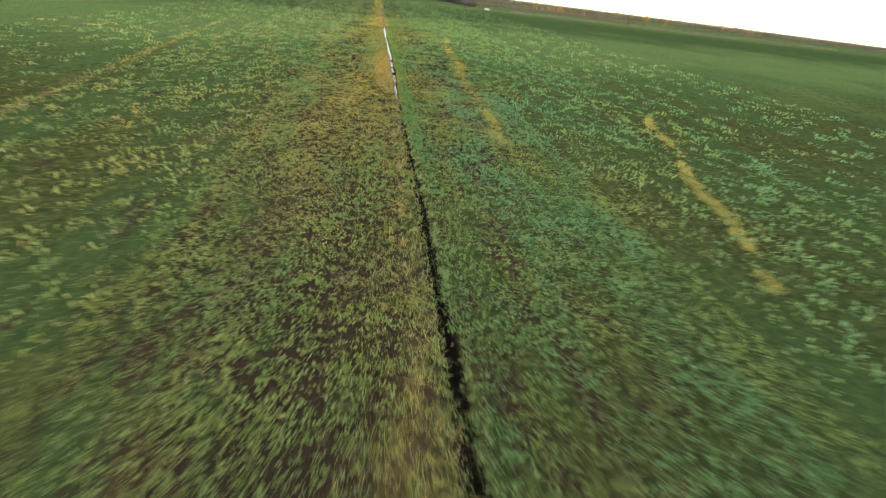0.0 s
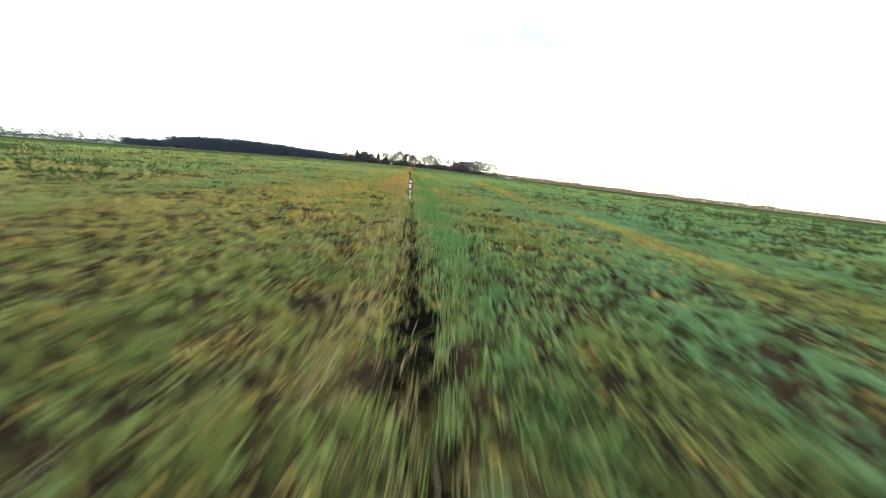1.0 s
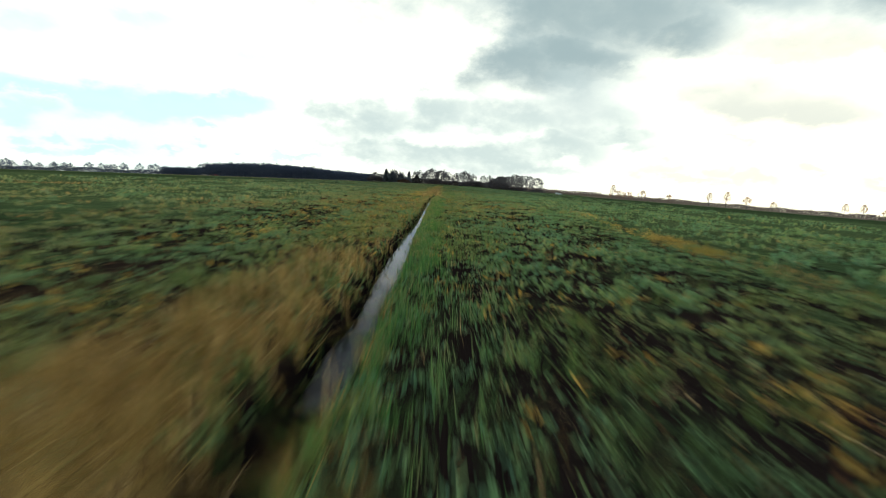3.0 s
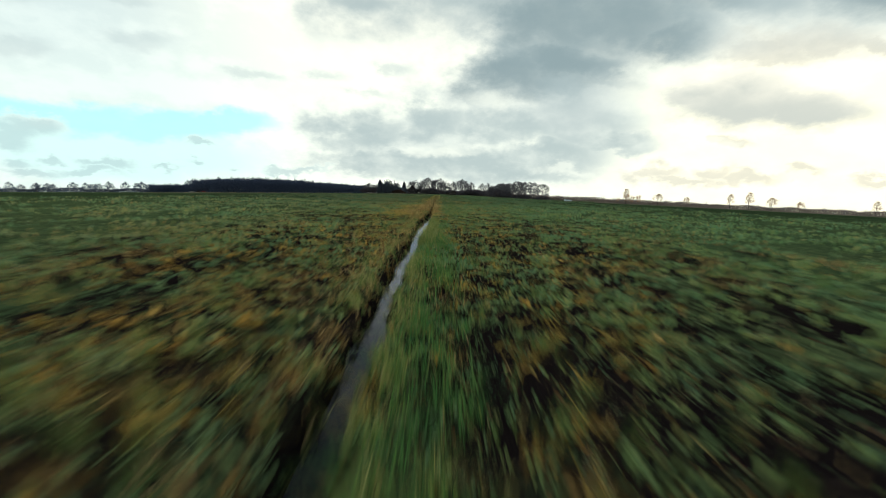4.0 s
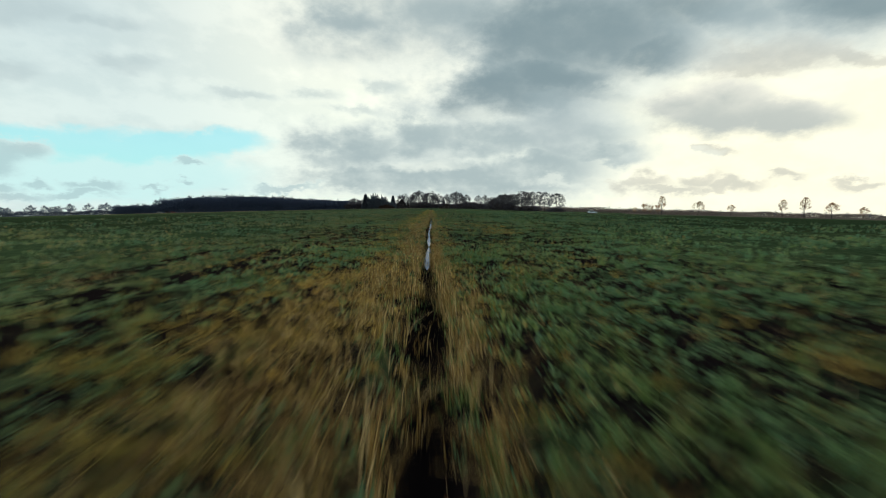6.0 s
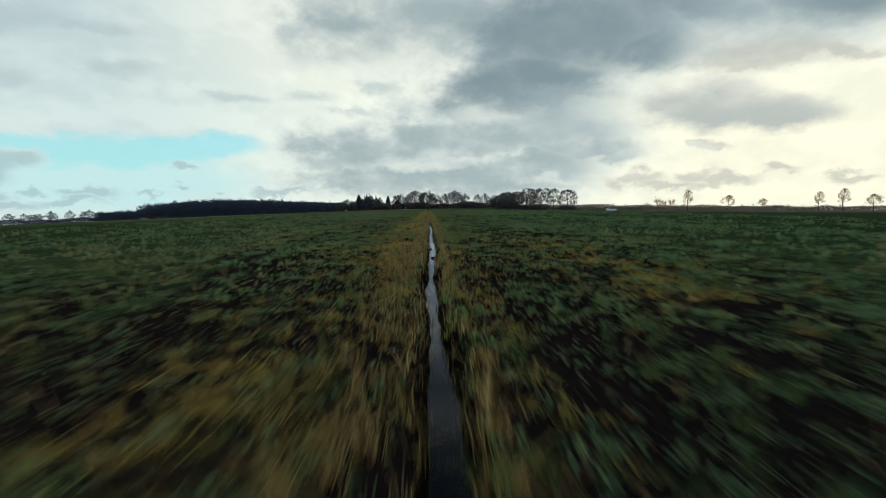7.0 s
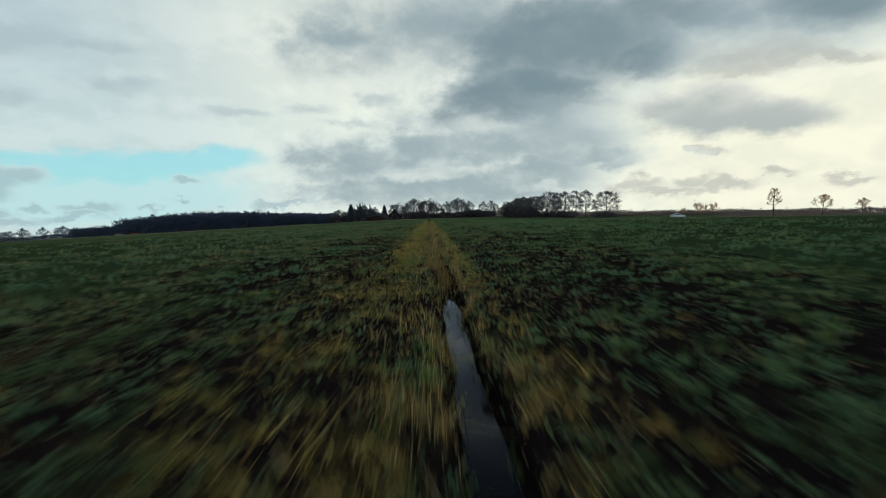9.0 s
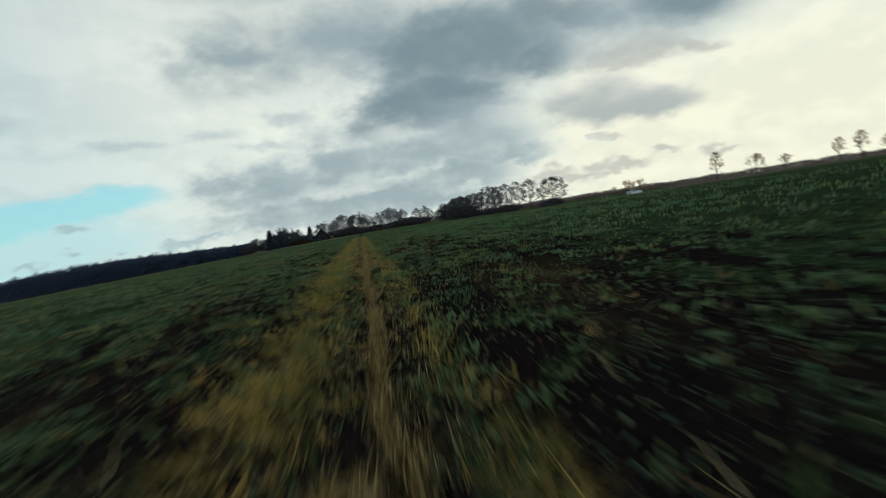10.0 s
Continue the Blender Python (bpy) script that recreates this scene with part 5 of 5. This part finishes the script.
while rx > -900:
    plant((row_a, row_b)[k % 2], rx, 708 + pick.uniform(-6, 6), pick.uniform(0, 360), pick.uniform(0.75, 1.1))
    rx -= pick.choice((7, 9, 10, 11, 18)) if k % 7 else 24
    k += 1


def leaf_cloud(name, blobs, count, size, mat, seed, label="", category="shrub", stems=6):
    """An evergreen or dense shrub: stems, and many small leaf sprays round uneven lobes. blobs: x, y, z, radius, height radius."""
    r = np.random.default_rng(seed)
    root = new(name)
    q = random.Random(seed)
    for s in range(stems):
        b = q.choice(blobs)
        v, f = tubes([(Vector((b[0] * 0.6 + q.uniform(-0.4, 0.4), b[1] * 0.6, -0.3)), Vector((b[0], b[1], b[2])), 0.16, 0.05, 0)], 5)
        sheet("stem", v, f, MAT_BARK).parent = root
    bl = np.array(blobs, float)
    wt = bl[:, 3] ** 2 * bl[:, 4]
    pickb = r.choice(len(bl), count, p=wt / wt.sum())
    d = r.normal(size=(count, 3))
    d /= np.linalg.norm(d, axis=1)[:, None]
    rad = r.uniform(0.35, 1.0, count) ** 0.5 * (0.8 + 0.35 * np.sin(d[:, 0] * 7 + d[:, 2] * 5 + pickb))
    c = bl[pickb, :3] + d * np.stack([bl[pickb, 3], bl[pickb, 3], bl[pickb, 4]], 1) * rad[:, None]
    c[:, 2] = np.maximum(c[:, 2], 0.05)
    u = r.normal(size=(count, 3))
    u /= np.linalg.norm(u, axis=1)[:, None]
    t = np.cross(u, r.normal(size=(count, 3)))
    t /= np.maximum(np.linalg.norm(t, axis=1), 1e-6)[:, None]
    L = (size * r.uniform(0.5, 1.4, count))[:, None]
    v = np.stack([c - u * L, c + t * L * 0.5, c + u * L, c - t * L * 0.5], 1).reshape(-1, 3)
    sheet("foliage", v, quads_of(v), mat).parent = root
    return tagged(root, label, category)


def lobes(seed, length, depth, height, k):
    """Uneven overlapping lobes, tallest towards the middle of the clump."""
    q = random.Random(seed)
    out = []
    for i in range(k * 2):
        t = q.uniform(-1, 1)
        top = height * (1 - 0.4 * abs(t) ** 1.6) * q.uniform(0.75, 1.1)
        r = min(length / k * q.uniform(0.9, 1.6), length * 0.4)
        out.append((t * (length / 2 - r * 0.5), q.uniform(-depth, depth) / 2, top * 0.5, r, top * 0.5))
    return out


# dense dark thickets
stand(leaf_cloud("dark_thicket", lobes(81, 20, 6, 8.6, 8), 9000, 0.34, MAT_SCRUB, 81, "dense dark thicket at the head of the grove"), 50.5, 408.0, -60)
stand(leaf_cloud("dark_thicket", lobes(82, 16, 5, 6.6, 7), 6000, 0.32, MAT_SCRUB, 82, "dense dark thicket under the grove trees"), 55.5, 396.0, -70)
stand(leaf_cloud("undergrowth", lobes(3, 34, 4, 3.6, 16), 5000, 0.35, MAT_SCRUB, 83, "low leafless undergrowth below the grove trees"), 63.0, 376.0, -78)
stand(leaf_cloud("undergrowth", lobes(13, 12, 4, 3.0, 6), 1800, 0.3, MAT_SCRUB, 93, "low leafless bush at the foot of the oak"), 70.5, 340.0, 10)
stand(leaf_cloud("dark_thicket", lobes(4, 24, 12, 17.5, 8), 15000, 0.5, MAT_EVERGREEN, 84, "tall dark evergreen thicket beside the farmhouse"), -59.0, 532.0, 12)
stand(leaf_cloud("dark_thicket", lobes(5, 16, 10, 8.5, 5), 7000, 0.45, MAT_EVERGREEN, 85, "dark evergreen shrubs beside the farmhouse"), -47.0, 546.0)
stand(leaf_cloud("undergrowth", lobes(6, 22, 8, 8.5, 7), 5000, 0.6, MAT_SCRUB, 86, "leafless brown scrub at the wood's end"), -84.0, 548.0, 10)
stand(leaf_cloud("beech_hedge", lobes(7, 16, 2, 5.0, 8), 3500, 0.45, MAT_HEDGE, 87, "brown beech hedge in front of the thicket", "hedge"), -46.0, 521.0)
stand(leaf_cloud("undergrowth", lobes(8, 44, 8, 8.0, 12), 8000, 0.6, MAT_SCRUB, 88, "dark scrub under the farm trees"), 44.0, 545.0)
stand(leaf_cloud("undergrowth", lobes(9, 30, 8, 8.5, 9), 6000, 0.6, MAT_SCRUB, 89, "dark scrub between farmhouse and barn"), -6.0, 566.0)


def conifer(height, width, seed, label):
    """A dark spruce: trunk and drooping whorls of needle sprays."""
    q = np.random.default_rng(seed)
    root = new("conifer_tree")
    v, f = tubes([(Vector((0, 0, -0.3)), Vector((0, 0, height * 0.97)), height * 0.02, 0.03, 0)], 7)
    sheet("trunk", v, f, MAT_BARK).parent = root
    k = 2600
    h = q.random(k) ** 0.8
    rad = width * (1 - h ** 1.6) * (0.45 + 0.55 * np.abs(np.sin(h * 17 + 1 + np.floor(q.uniform(0, 3, k))))) * q.uniform(0.25, 1.0, k) ** 0.4 + 0.25
    a = q.uniform(0, 2 * np.pi, k)
    c = np.stack([np.cos(a) * rad, np.sin(a) * rad, 0.8 + h * (height - 0.8) - rad * 0.25], 1)
    d = np.stack([np.cos(a), np.sin(a), q.uniform(-0.6, 0.1, k)], 1)
    s = np.stack([-np.sin(a), np.cos(a), q.uniform(-0.3, 0.3, k)], 1)
    L = (q.uniform(0.5, 1.2, k) * width * 0.22)[:, None]
    v = np.stack([c - d * L, c + s * L * 0.5, c + d * L, c - s * L * 0.5], 1).reshape(-1, 3)
    sheet("foliage", v, quads_of(v), MAT_EVERGREEN).parent = root
    return tagged(root, label, "conifer")


stand(conifer(15.5, 4.6, 91, "dark spruce beside the farmhouse gable"), -46.5, 590.0)
stand(conifer(15.5, 5.0, 92, "dark ragged conifer at the edge of the thicket"), -68.5, 526.0)


# ---------------------------------------------------------------- woods and hedgerows, too many to count
def wood(name, points, depth, gap, height, kinds, mat, label, category, seed, underwood=0.5, levels=3, sprays=60, tops=None):
    """Many leafless trees along a line of plan points, joined, with dark underwood between them."""
    q = random.Random(seed)
    stock = [crown_mesh(grow(seed * 10 + i, height, height * 0.30, clear=0.3, limbs=10, levels=levels, kids=4, up=0.4, twig=height * 0.0055, lead=0.75, dome=(height * 0.26, height * 0.22, height)), 2) for i in range(kinds)]
    vs, fs, base = [], [], 0
    under = []
    tops = tops or [1.0] * len(points)
    for (x0, y0), (x1, y1), h0, h1 in zip(points, points[1:], tops, tops[1:]):
        dist = math.hypot(x1 - x0, y1 - y0)
        sx, sy = -(y1 - y0) / dist, (x1 - x0) / dist
        for row in range(max(1, int(depth / gap))):
            t = q.uniform(0, gap)
            while t < dist:
                off = row * gap + q.uniform(-0.4, 0.4) * gap
                x, y = x0 + (x1 - x0) * t / dist + sx * off, y0 + (y1 - y0) * t / dist + sy * off
                v, f = stock[q.randrange(kinds)]
                a, s = q.uniform(0, 6.28), q.uniform(0.88, 1.06) * (h0 + (h1 - h0) * t / dist)
                ca, sa = math.cos(a) * s, math.sin(a) * s
                z = float(ground_z(x, y))
                vs.append(np.stack([v[:, 0] * ca - v[:, 1] * sa + x, v[:, 0] * sa + v[:, 1] * ca + y, v[:, 2] * s + z], 1))
                fs.append(f + base)
                base += len(v)
                n_under = sprays
                g = np.random.default_rng(q.randrange(10 ** 6))
                c = np.stack([x + g.normal(0, gap * 0.5, n_under), y + g.normal(0, gap * 0.5, n_under), z + height * s * underwood * g.uniform(0, 1, n_under) ** 1.2], 1)
                u = g.normal(size=(n_under, 3))
                w2 = np.cross(u, g.normal(size=(n_under, 3)))
                u *= (height * 0.06 / np.linalg.norm(u, axis=1))[:, None]
                w2 *= (height * 0.035 / np.maximum(np.linalg.norm(w2, axis=1), 1e-3))[:, None]
                under.append(np.stack([c - u, c + w2, c + u, c - w2], 1).reshape(-1, 3))
                n_top = sprays
                d = g.normal(size=(n_top, 3))
                d /= np.linalg.norm(d, axis=1)[:, None]
                c = np.array([x, y, z + height * s * 0.62]) + d * np.array([0.27, 0.27, 0.36]) * height * s * g.uniform(0.55, 1.0, n_top)[:, None]
                u = d + g.normal(0, 0.5, (n_top, 3))
                w2 = np.cross(u, g.normal(size=(n_top, 3)))
                u *= (height * 0.055 / np.linalg.norm(u, axis=1))[:, None]
                w2 *= (height * 0.018 / np.maximum(np.linalg.norm(w2, axis=1), 1e-3))[:, None]
                under.append(np.stack([c - u, c + w2, c + u, c - w2], 1).reshape(-1, 3))
                t += gap * q.uniform(0.7, 1.3)
    uv = np.concatenate(under)
    verts = np.concatenate(vs + [uv])
    faces = np.concatenate(fs + [quads_of(uv) + base])
    return tagged(sheet(name, verts, faces, mat), label, category, kind="stuff")


def hedgerow(points, height, width, count, size, mat, label, seed, name="hedgerow", tops=None):
    g = np.random.default_rng(seed)
    pts = np.array(points, float)
    seg = np.linalg.norm(np.diff(pts, axis=0), axis=1)
    at = g.uniform(0, seg.sum(), count)
    cum = np.concatenate([[0], np.cumsum(seg)])
    x, y = np.interp(at, cum, pts[:, 0]), np.interp(at, cum, pts[:, 1])
    tall = height * (0.30 + 0.75 * vnoise(at, 0, height * 2.2, seed) + 0.45 * vnoise(at, 3, height * 0.8, seed))
    if tops:
        tall = height * (0.86 + 0.22 * vnoise(at, 0, height * 0.7, seed)) * np.interp(at, cum, tops)
    x, y = x + g.normal(0, width / 2, count), y + g.normal(0, width / 2, count)
    z = ground_z(x, y) + g.random(count) ** 0.8 * tall
    c = np.stack([x, y, z], 1)
    u = g.normal(size=(count, 3)) * np.array([0.9, 0.9, 0.9])
    s = np.cross(u, g.normal(size=(count, 3)))
    u *= (size * g.uniform(0.6, 1.5, count) / np.linalg.norm(u, axis=1))[:, None]
    s *= (size * 0.6 / np.maximum(np.linalg.norm(s, axis=1), 1e-3))[:, None]
    v = np.stack([c - u, c + s, c + u, c - s], 1).reshape(-1, 3)
    return tagged(sheet(name, v, quads_of(v), mat), label, "hedge", kind="stuff")


WOOD_TOPS = [0.50, 0.66, 0.90, 1.08, 1.10, 1.0]
WOOD_LINE = [(-96, 568), (-140, 584), (-185, 601), (-250, 625), (-310, 648), (-380, 676)]
wood("far_wood", WOOD_LINE, 20, 6.4, 20.5, 5, MAT_FAR_TWIG_HAZED, "long dark leafless wood across the field", "wood", 3, 0.86, 2, 60, WOOD_TOPS)
wood("far_wood", [(-380, 678), (-430, 690), (-470, 702)], 18, 6.4, 14.8, 4, MAT_FAR_TWIG_HAZED, "lower end of the dark leafless wood", "wood", 4, 0.82, 2, 60)
wood("distant_treeline", [(60, 640), (140, 620), (240, 600), (420, 560), (700, 480), (1000, 380)], 16, 15.0, 7.6, 4, MAT_FAR_TWIG_HAZED, "distant low line of leafless trees", "treeline", 6, 0.7, 2, 30)
wood("distant_treeline", [(-470, 860), (-700, 800), (-1000, 740), (-1400, 600)], 12, 11.0, 11.0, 4, MAT_FAR_TWIG_HAZED, "distant tree belt on the horizon", "treeline", 7, 0.7, 2, 30)

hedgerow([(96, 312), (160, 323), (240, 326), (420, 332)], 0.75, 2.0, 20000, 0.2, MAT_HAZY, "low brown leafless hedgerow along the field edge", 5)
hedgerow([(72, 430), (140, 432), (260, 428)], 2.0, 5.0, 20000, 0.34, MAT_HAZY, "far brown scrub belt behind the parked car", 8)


# underwood colour carries the same painted blue haze as the far twigs
MAT_FAR_SCRUB_HAZED = plant_material("far scrub tinted for haze", [(0.0, (0.054, 0.078, 0.139)), (0.6, (0.064, 0.094, 0.158)), (1.0, (0.077, 0.109, 0.178))], (0.062, 0.090, 0.154), 0.4, 0.5, 0.9)
hedgerow([(x, y + 4) for x, y in WOOD_LINE], 17.5, 9.0, 46000, 0.84, MAT_FAR_SCRUB_HAZED, "dense dark underwood of the far wood", 11, "underwood", WOOD_TOPS)
hedgerow([(-380, 682), (-470, 706)], 12.0, 8.0, 15000, 0.72, MAT_FAR_SCRUB_HAZED, "dark underwood at the low end of the wood", 15, "underwood", [1.0, 0.9])
hedgerow([(-470, 722), (-700, 720), (-920, 720)], 7.0, 4.0, 18000, 0.7, MAT_FAR_SCRUB_HAZED, "low hedge under the distant row of trees", 12)
hedgerow([(-84, 566), (-60, 585), (-20, 602), (30, 585), (62, 560)], 5.6, 5.0, 12000, 0.7, MAT_SCRUB, "dark leafless belt of scrub round the farm", 13, "scrub_belt")
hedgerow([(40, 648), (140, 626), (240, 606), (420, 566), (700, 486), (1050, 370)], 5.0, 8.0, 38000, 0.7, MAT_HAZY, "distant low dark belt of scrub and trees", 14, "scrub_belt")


# ---------------------------------------------------------------- farm buildings
def window_part(parent, x, y, z, wd, ht):
    fr = part("window", boxed(x, y, z, wd, 0.08, ht, 0.01), MAT_PAINT, parent, "weathered grey window frame")
    part("pane", boxed(x - wd * 0.23, y - 0.035, z, wd * 0.40, 0.05, ht * 0.84), MAT_GLASS, fr)
    part("pane", boxed(x + wd * 0.23, y - 0.035, z, wd * 0.40, 0.05, ht * 0.84), MAT_GLASS, fr)


def house(name, wide, deep, eaves, ridge, wall_mat, label, category, gable_front=True, openings=()):
    """A house with gable walls, a thick roof of two slopes, chimney, door and windows."""
    root = new(name)
    outline = [(-wide / 2, -0.4), (wide / 2, -0.4), (wide / 2, eaves), (0, ridge), (-wide / 2, eaves)]
    part("wall", prism(outline, deep), wall_mat, root)
    over = 0.5
    for s in (-1, 1):
        slope = (ridge - eaves) / (wide / 2)
        ex, ez = s * (wide / 2 + over), eaves - slope * over
        part("roof", prism([(0, ridge + 0.02), (0, ridge + 0.27), (ex, ez + 0.27), (ex, ez + 0.02)], deep + 2 * over), MAT_ROOF, root, "dark tiled roof slope")
    part("chimney", boxed(wide * 0.12, deep * 0.25, ridge + 0.3, 0.7, 0.7, 1.6, 0.03), MAT_BRICK, root)
    part("door", boxed(0, -deep / 2 - 0.02, 1.05, 1.0, 0.08, 2.1, 0.01), MAT_TIMBER, root, "dark wooden door")
    for x, z in openings:
        window_part(root, x, -deep / 2 - 0.03, z, 1.1, 1.3)
    return tagged(root, label, category)


stand(house("farmhouse", 11.5, 14, 3.2, 10.6, MAT_BRICK, "dark brick farmhouse with a steep tiled gable", "house", openings=((-3.2, 1.5), (3.2, 1.5), (-1.6, 4.6), (1.6, 4.6))), -34.5, 575.0)
stand(house("barn", 9.0, 12, 2.8, 5.2, MAT_TIMBER, "low dark timber barn among the trees", "barn", openings=((-2.6, 1.6), (2.6, 1.6))), 15.0, 558.0, 20)


# ---------------------------------------------------------------- vehicles
def wheel(parent, x, y, r, wd, inner):
    side = 1 if y > 0 else -1
    ty = part("wheel", disc(r, wd, x, y, r), MAT_RUBBER, parent, "black rubber tyre")
    part("rim", disc(r * 0.62, wd * 0.3, x, y + side * wd * 0.38, r, 12), inner, ty, "steel wheel rim")


def estate_car():
    """A pale estate car, with its nose along +x."""
    root = new("estate_car")
    lower = [(-2.15, 0.34), (-2.2, 0.55), (-2.16, 0.92), (-1.2, 0.96), (0.9, 0.95), (1.75, 0.84), (2.12, 0.68), (2.2, 0.45), (2.1, 0.30), (1.75, 0.27), (-1.8, 0.27)]
    bm = prism(lower, 1.74)
    bmesh.ops.bevel(bm, geom=bm.edges[:], offset=0.05, segments=2, affect="EDGES")
    part("body", bm, MAT_CAR, root)
    cabin = [(-2.12, 0.93), (-1.98, 1.40), (-1.6, 1.48), (-0.2, 1.49), (0.25, 1.42), (1.05, 0.93)]
    bm = prism(cabin, 1.5)
    bmesh.ops.bevel(bm, geom=bm.edges[:], offset=0.05, segments=2, affect="EDGES")
    cab = part("roof", bm, MAT_CAR, root, "silver-white roof and pillars")
    for s in (-1, 1):
        y = s * 0.752
        part("side_window", prism([(-1.95, 0.98), (-1.86, 1.34), (-1.2, 1.38), (-1.2, 0.98)], 0.02, y), MAT_GLASS, cab, "dark side window")
        part("side_window", prism([(-1.12, 0.98), (-1.12, 1.39), (-0.25, 1.39), (-0.25, 0.98)], 0.02, y), MAT_GLASS, cab, "dark side window")
        part("side_window", prism([(-0.17, 0.98), (-0.17, 1.39), (0.22, 1.34), (0.82, 0.98)], 0.02, y), MAT_GLASS, cab, "dark side window")
        part("headlight", boxed(2.1, s * 0.62, 0.66, 0.14, 0.36, 0.14, 0.03), MAT_LAMP, root, "clear headlight")
        part("tail_light", boxed(-2.17, s * 0.74, 0.80, 0.08, 0.16, 0.26, 0.02), MAT_TAIL, root, "red tail light")
        part("mirror", boxed(0.62, s * 0.95, 0.98, 0.12, 0.2, 0.13, 0.03), MAT_CAR, root)
        for x in (-1.32, 1.38):
            wheel(root, x, s * 0.80, 0.31, 0.2, MAT_STEEL)
    part("windscreen", prism([(0.30, 1.40), (0.33, 1.42), (1.06, 0.97), (1.02, 0.96)], 1.3), MAT_GLASS, cab, "sloping dark windscreen")
    gate = part("tailgate", prism([(-2.05, 1.44), (-2.62, 1.62), (-2.64, 1.57), (-2.08, 1.38)], 1.36), MAT_TIMBER, root, "raised dark tailgate")
    part("rear_window", prism([(-2.2, 1.515), (-2.5, 1.61), (-2.5, 1.615), (-2.2, 1.52)], 1.1), MAT_GLASS, gate)
    return tagged(root, "silver-white estate car parked on the farm track", "car")


stand(estate_car(), 75.2, 303.0, 8, 0.92)


def truck(name, paint, length, tall, label):
    """A boxy lorry with its cab along +x."""
    root = new(name)
    part("cargo_box", boxed(-length * 0.16, 0, 0.9 + (tall - 0.9) / 2, length * 0.66, 2.4, tall - 0.9, 0.05), paint, root)
    cab = part("cab", prism([(length * 0.2, 0.6), (length * 0.2, tall * 0.86), (length * 0.36, tall * 0.86), (length * 0.47, tall * 0.5), (length * 0.48, 0.6)], 2.2), paint, root)
    part("windscreen", prism([(length * 0.37, tall * 0.82), (length * 0.455, tall * 0.54), (length * 0.475, tall * 0.54), (length * 0.39, tall * 0.82)], 1.8), MAT_GLASS, cab)
    part("chassis", boxed(0, 0, 0.72, length * 0.9, 1.2, 0.22, 0.02), MAT_RUBBER, root)
    for x in (-length * 0.3, length * 0.33):
        for s in (-1, 1):
            wheel(root, x, s * 1.0, 0.48, 0.3, MAT_STEEL)
    return tagged(root, label, "lorry")


stand(truck("red_lorry", MAT_RED, 5.2, 2.0, "red lorry parked at the edge of the wood"), -343.5, 640.0, 25)
stand(truck("grey_lorry", MAT_GREY, 6.5, 2.1, "pale grey lorry parked beside the wood"), -361.0, 640.0, 22)
stand(truck("dark_lorry", MAT_TIMBER, 5.0, 2.4, "small dark lorry between two others"), -352.0, 641.0, 24)


def post(name, height, mat, label):
    root = new(name)
    bm = bmesh.new()
    bmesh.ops.create_cone(bm, cap_ends=True, segments=8, radius1=0.09, radius2=0.07, depth=height + 0.3, matrix=Matrix.Translation((0, 0, height / 2 - 0.15)))
    part("shaft", bm, mat, root)
    part("cap", boxed(0, 0, height + 0.03, 0.2, 0.2, 0.06, 0.015), mat, root)
    return tagged(root, label, "post")


white_post = stand(post("marker_post", 1.0, MAT_GREY, "grey marker post at the field edge"), 62.7, 300.0)
plant(white_post, 64.6, 300.6)
stand(post("fence_post", 1.6, MAT_TIMBER, "dark weathered fence post beside the parked car"), 72.0, 301.0)
